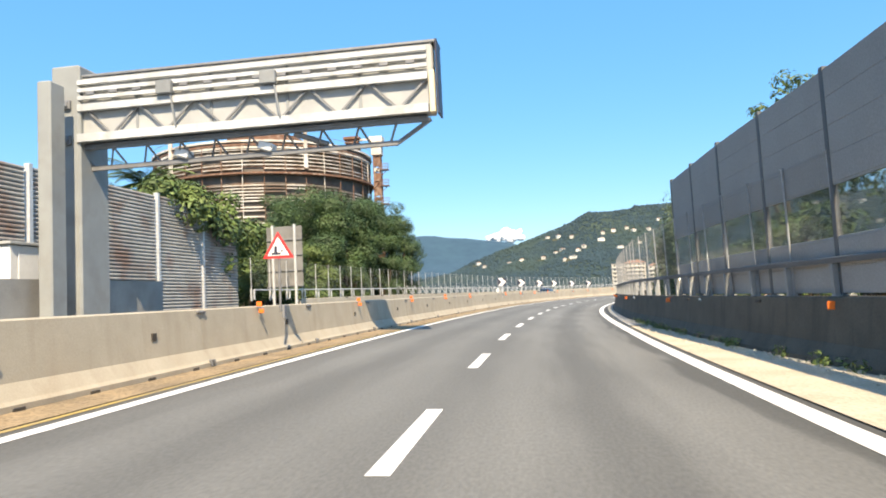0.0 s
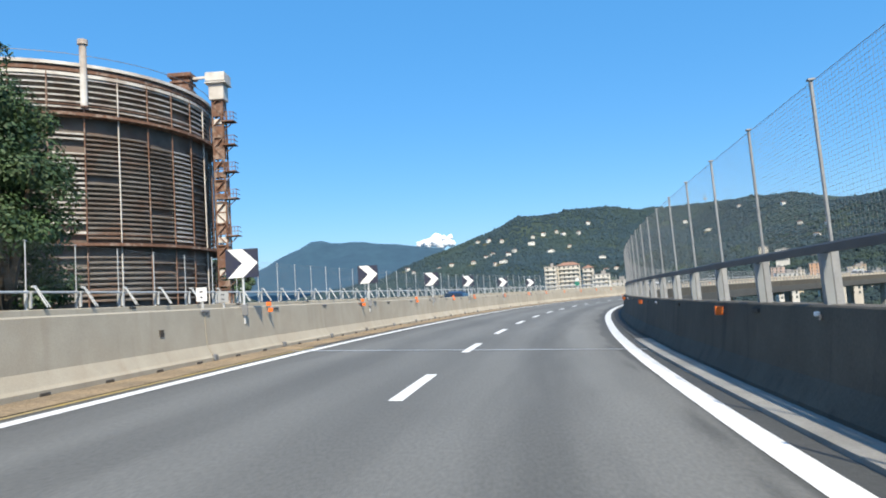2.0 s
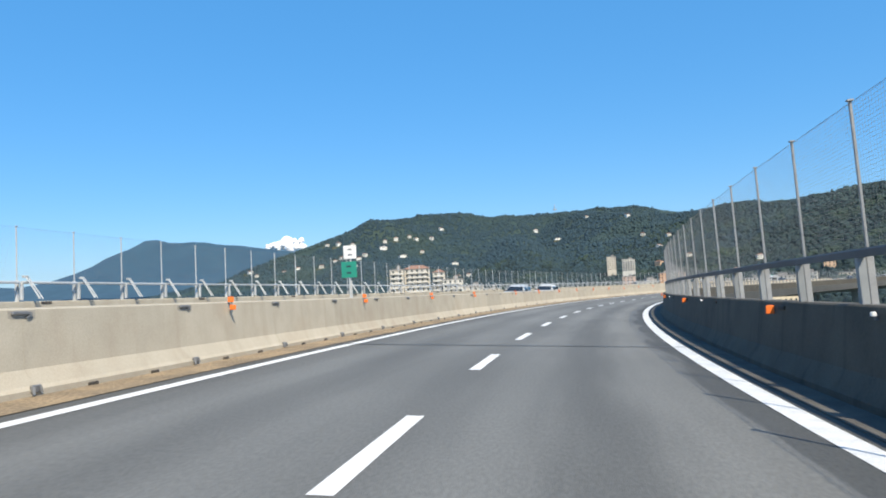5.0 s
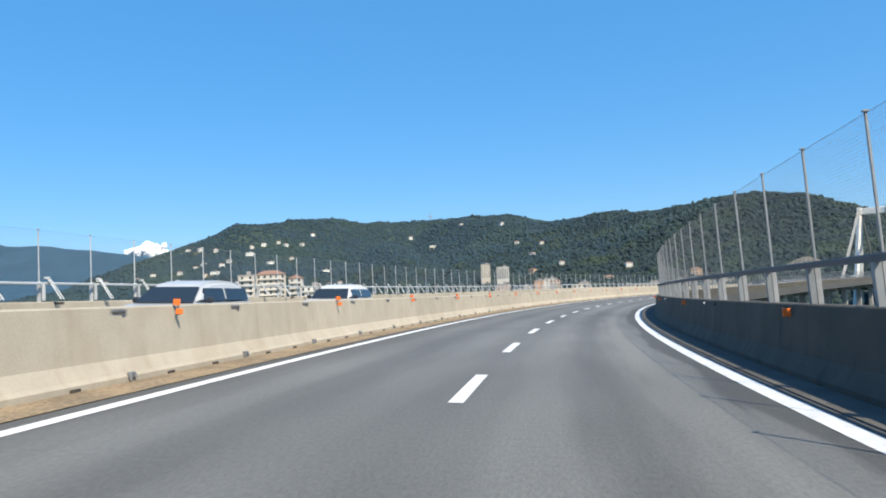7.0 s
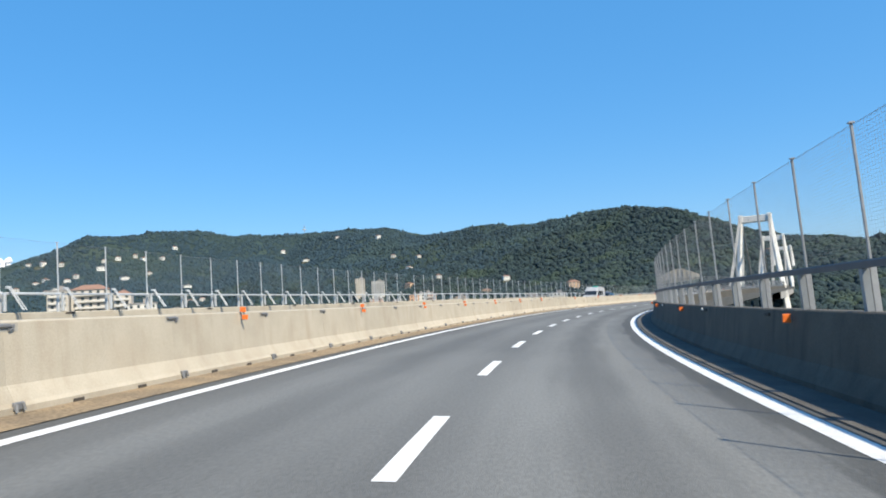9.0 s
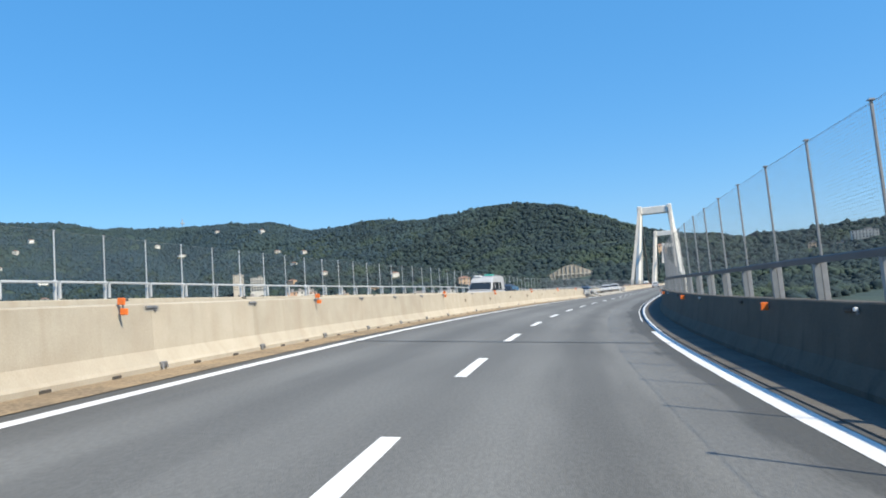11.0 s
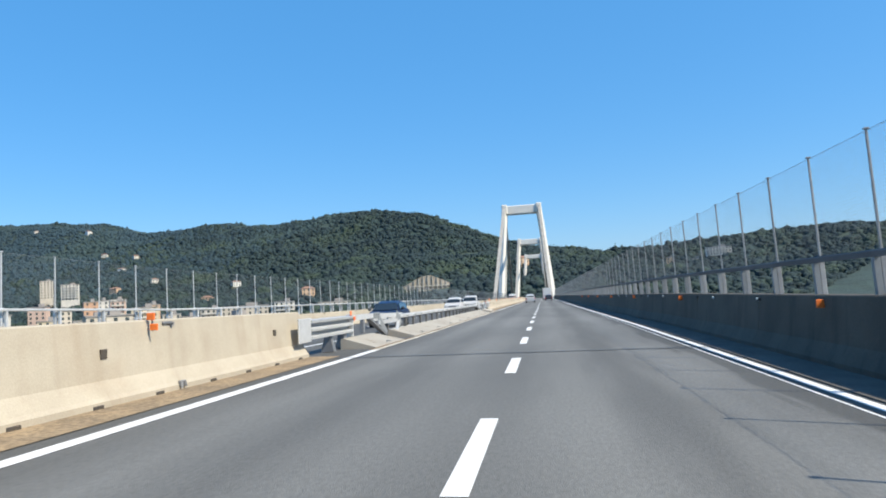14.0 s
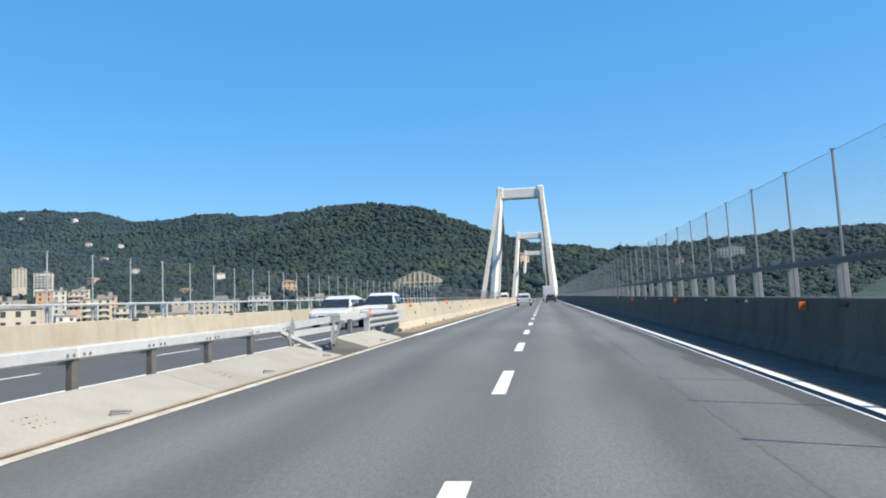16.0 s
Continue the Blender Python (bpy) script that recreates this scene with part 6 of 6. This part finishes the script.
def place(proto, spots, facing):
    for k, (x, y, dz) in enumerate(spots):
        m = pose(x, y, land(x, y) + dz, 0, 0, facing + 25 * math.sin(k * 2.3))
        if k == 0:
            proto.matrix_basis = m
        else:
            copy_thing(proto, m)


rng = np.random.default_rng(11)


def spots(count, box_, lo, hi, dz=0.0):
    out = []
    while len(out) < count:
        x, y = rng.uniform(box_[0], box_[2]), rng.uniform(box_[1], box_[3])
        if lo < land(x, y) < hi:
            out.append((x, y, dz))
    return out


place(building("house", 10, 8, 2, M["white_plaster"], True, "white plastered hillside house with a tiled roof"), [(x, y, -0.8) for x, y in WHITE_HOUSES], 12)
place(building("house", 16, 8, 2, M["white_plaster"], False, "long white flat-roofed house on the terraced slope"), [(x, y, -0.8) for x, y in LONG_HOUSES], 4)
place(building("house", 8.5, 7.5, 2, M["facade2"], True, "cream plastered hillside house with a tiled roof"), [(x, y, -0.8) for x, y in CREAM_HOUSES], -14)
place(building("house", 11, 9, 2, M["facade1"], True, "ochre hillside house with a tiled roof"), [q for q in spots(5, (500, 700, 950, 1250), -20, 80, 1.5) if land(q[0], q[1]) < 38], -40)
place(building("house", 16, 10, 3, M["facade2"], False, "white flat-roofed house on the valley floor"), spots(10, (-350, 900, 300, 1500), -42, 60, 1.0)[:6], 0)


def garden_terrace(wide):
    """Two grassed steps with dry-stone fronts, falling away towards the road."""
    t = thing("garden_terrace", Matrix.Identity(4), "pale green garden terraces with dry-stone walls below a house", "terrace", "garden terraces")
    for k, (y, z, w) in enumerate(((-8.0, -0.4, wide), (-13.2, -2.4, wide * 0.8))):
        bm = bmesh.new()
        box(bm, (3.0 * (k - 1), y, z - 3.2), (w, 5.2, 5.6))
        part("stone_front", bm, M["terrace_stone"], t, "dry-stone terrace wall")
        bm = bmesh.new()
        box(bm, (3.0 * (k - 1), y + 0.1, z - 0.05), (w - 0.4, 5.0, 0.7), 0.2)
        part("grass_bed", bm, M["meadow"], t, "pale mown grass")
    return t


M["terrace_stone"] = mat("mossy_stone", (0.12, 0.115, 0.085), 1.0, second=(0.07, 0.08, 0.05), amount=0.8, scale=0.3)
M["meadow"] = mat("meadow", (0.075, 0.105, 0.05), 1.0, second=(0.05, 0.08, 0.04), amount=0.8, scale=0.12, fine=0.3, fine_scale=0.6, third=(0.17, 0.16, 0.09), third_scale=0.1, third_amount=0.6)
for wide, rows in ((17, WHITE_HOUSES[::2] + CREAM_HOUSES[1::3]), (24, LONG_HOUSES + WHITE_HOUSES[1::4])):
    bed = garden_terrace(wide)
    for k, (x, y) in enumerate(rows):
        m = pose(x, y, land(x, y - 10) + 2.0, 0, 0, 10 * math.sin(k * 1.9))
        if k:
            copy_thing(bed, m)
        else:
            bed.matrix_basis = m


def block(x, y, top, w, d, floors, wall, label, facing, balconies=False, pitched=False):
    t = building("apartment_block", w, d, floors, wall, pitched, label, balconies)
    t.matrix_basis = pose(x, y, top - floors * 3.1, 0, 0, facing)
    bm = bmesh.new()
    g = land(x, y)
    low = g - (top - floors * 3.1) - 1
    box(bm, (0, 0, (low - 13) / 2), (w - 0.2, d - 0.2, -13 - low + 0.2))
    if low < -13:
        part("basement", bm, wall, t)
    else:
        bm.free()
    return t


# town seen over the far parapet from the bridge
block(487, 1218, 54, 14, 12, 7, M["facade4"], "tall beige apartment tower on the lower slope", -22)
block(499, 1179, 47, 19, 12, 6, M["facade2"], "white apartment block with long balconies", -25, True)
# stepped apartment complex at the foot of the hill
for x, y, top, w, d, fl, c, f, hip in ((68.5, 588, 21, 9, 11, 8, 5, -6, False), (83, 594, 21.5, 17, 12, 8, 5, -8, True), (97, 589, 18.5, 8, 11, 7, 5, -12, True), (105, 583, 13, 13, 10, 5, 2, -10, False)):
    block(x, y, top, w, d, fl, M["facade%d" % c], "pale apartment block with long balconies at the foot of the hill", f, True, hip)
for k, (x, y, top, w, fl, c, f) in enumerate([(355, 702, 8, 15, 5, 0, -23), (363, 665, 1, 9, 4, 0, -26), (429, 709, 6, 31, 4, 4, -31), (395, 694, 5, 13, 5, 5, -28), (362, 795, 15, 9, 4, 3, -20), (377, 811, 16, 8, 5, 2, -21),
                                              (387, 807, 15, 10, 4, 6, -22), (289, 620, -1, 8, 4, 3, -18), (372, 727, 10, 9, 4, 1, -24), (359, 678, 3, 10, 4, 4, -25), (343, 728, 7, 8, 3, 2, -20), (290, 630, 2, 8, 4, 4, -18),
                                              (316, 642, 0, 8, 4, 2, -21), (330, 760, 9, 10, 4, 4, -12), (345, 840, 14, 12, 5, 6, -30), (410, 860, 18, 12, 5, 2, -15), (300, 700, 3, 10, 4, 0, -28), (320, 690, 4, 9, 4, 6, -10),
                                              (470, 720, 8, 14, 4, 2, -35), (500, 700, 6, 24, 3, 4, -38)]):
    block(x, y, top, w, 9, fl, M["facade%d" % c], "plastered apartment block in the valley town", f + 8 * math.sin(k * 1.7), k % 3 == 0)
for k, (x, y, top, w, fl, c) in enumerate([(120, 592, 8, 14, 4, 5), (136, 602, 6, 10, 4, 4), (40, 640, -1, 15, 4, 1), (0, 700, -3, 16, 4, 4), (-60, 680, -4, 15, 4, 2), (160, 640, 3, 12, 5, 1),
                                           (190, 600, 0, 14, 5, 3), (230, 560, 5, 13, 6, 2), (262, 540, 3, 15, 5, 4), (300, 520, 0, 16, 5, 0)]):
    block(x, y, top, w, 11, fl, M["facade%d" % c], "plastered apartment block at the foot of the hill", -8 - 4 * (k % 3))
for k, (x, y, top, w, fl, c) in enumerate([(908, 615, 34.4, 8, 5, 1), (956, 605, 33, 9, 6, 0), (966, 583, 44.5, 27, 6, 2)]):
    block(x, y, top, w, 10, fl, M["facade%d" % c], ("narrow ochre apartment tower on the wooded valley side", "white apartment block with balconies on the wooded valley side")[k == 2], -62, k == 2)


# ---- mast on the ridge, cloud over the mountains ----
def mast(x, y):
    t = thing("radio_mast", Matrix.Translation((x, y, land(x, y))), "thin radio mast with a platform on the ridge", "mast")
    bm = bmesh.new()
    rod(bm, (0, 0, 0), (0, 0, 30), 0.9, 0.5, seg=8)
    part("shaft", bm, M["panel_grey"], t)
    bm = bmesh.new()
    box(bm, (0, 0, 15), (11, 5, 3.0), 0.3)
    box(bm, (0, 0, 22), (5, 4, 1.2), 0.2)
    part("platform", bm, M["panel_grey"], t)
    return t


mast(717, 2149)
M["cloud"] = mat("cloud", (0.9, 0.9, 0.9), 1.0)
bm = bmesh.new()
crng = np.random.default_rng(2)
for k in range(60):
    u = crng.uniform(-1, 1)
    tall = float(np.interp(u, [-1, -0.3, 0.2, 0.7, 1], [4, 22, 44, 40, 6]))
    r = crng.uniform(14, 26) * (1.1 - 0.5 * abs(u))
    q = bmesh.ops.create_icosphere(bm, subdivisions=3, radius=r)
    for v in q["verts"]:
        v.co *= 1 + 0.22 * noise.noise(v.co * 0.07 + Vector((k * 3, 0, 0)))
    bmesh.ops.translate(bm, vec=(u * 110, crng.uniform(-25, 25), crng.uniform(-25, tall)), verts=q["verts"])
ob = part("cloud", bm, M["cloud"], smooth=True)
ob.location = (-155, 4400, 353)
tagged(ob, "small bright cumulus cloud behind the mountains", "cloud", kind="stuff")
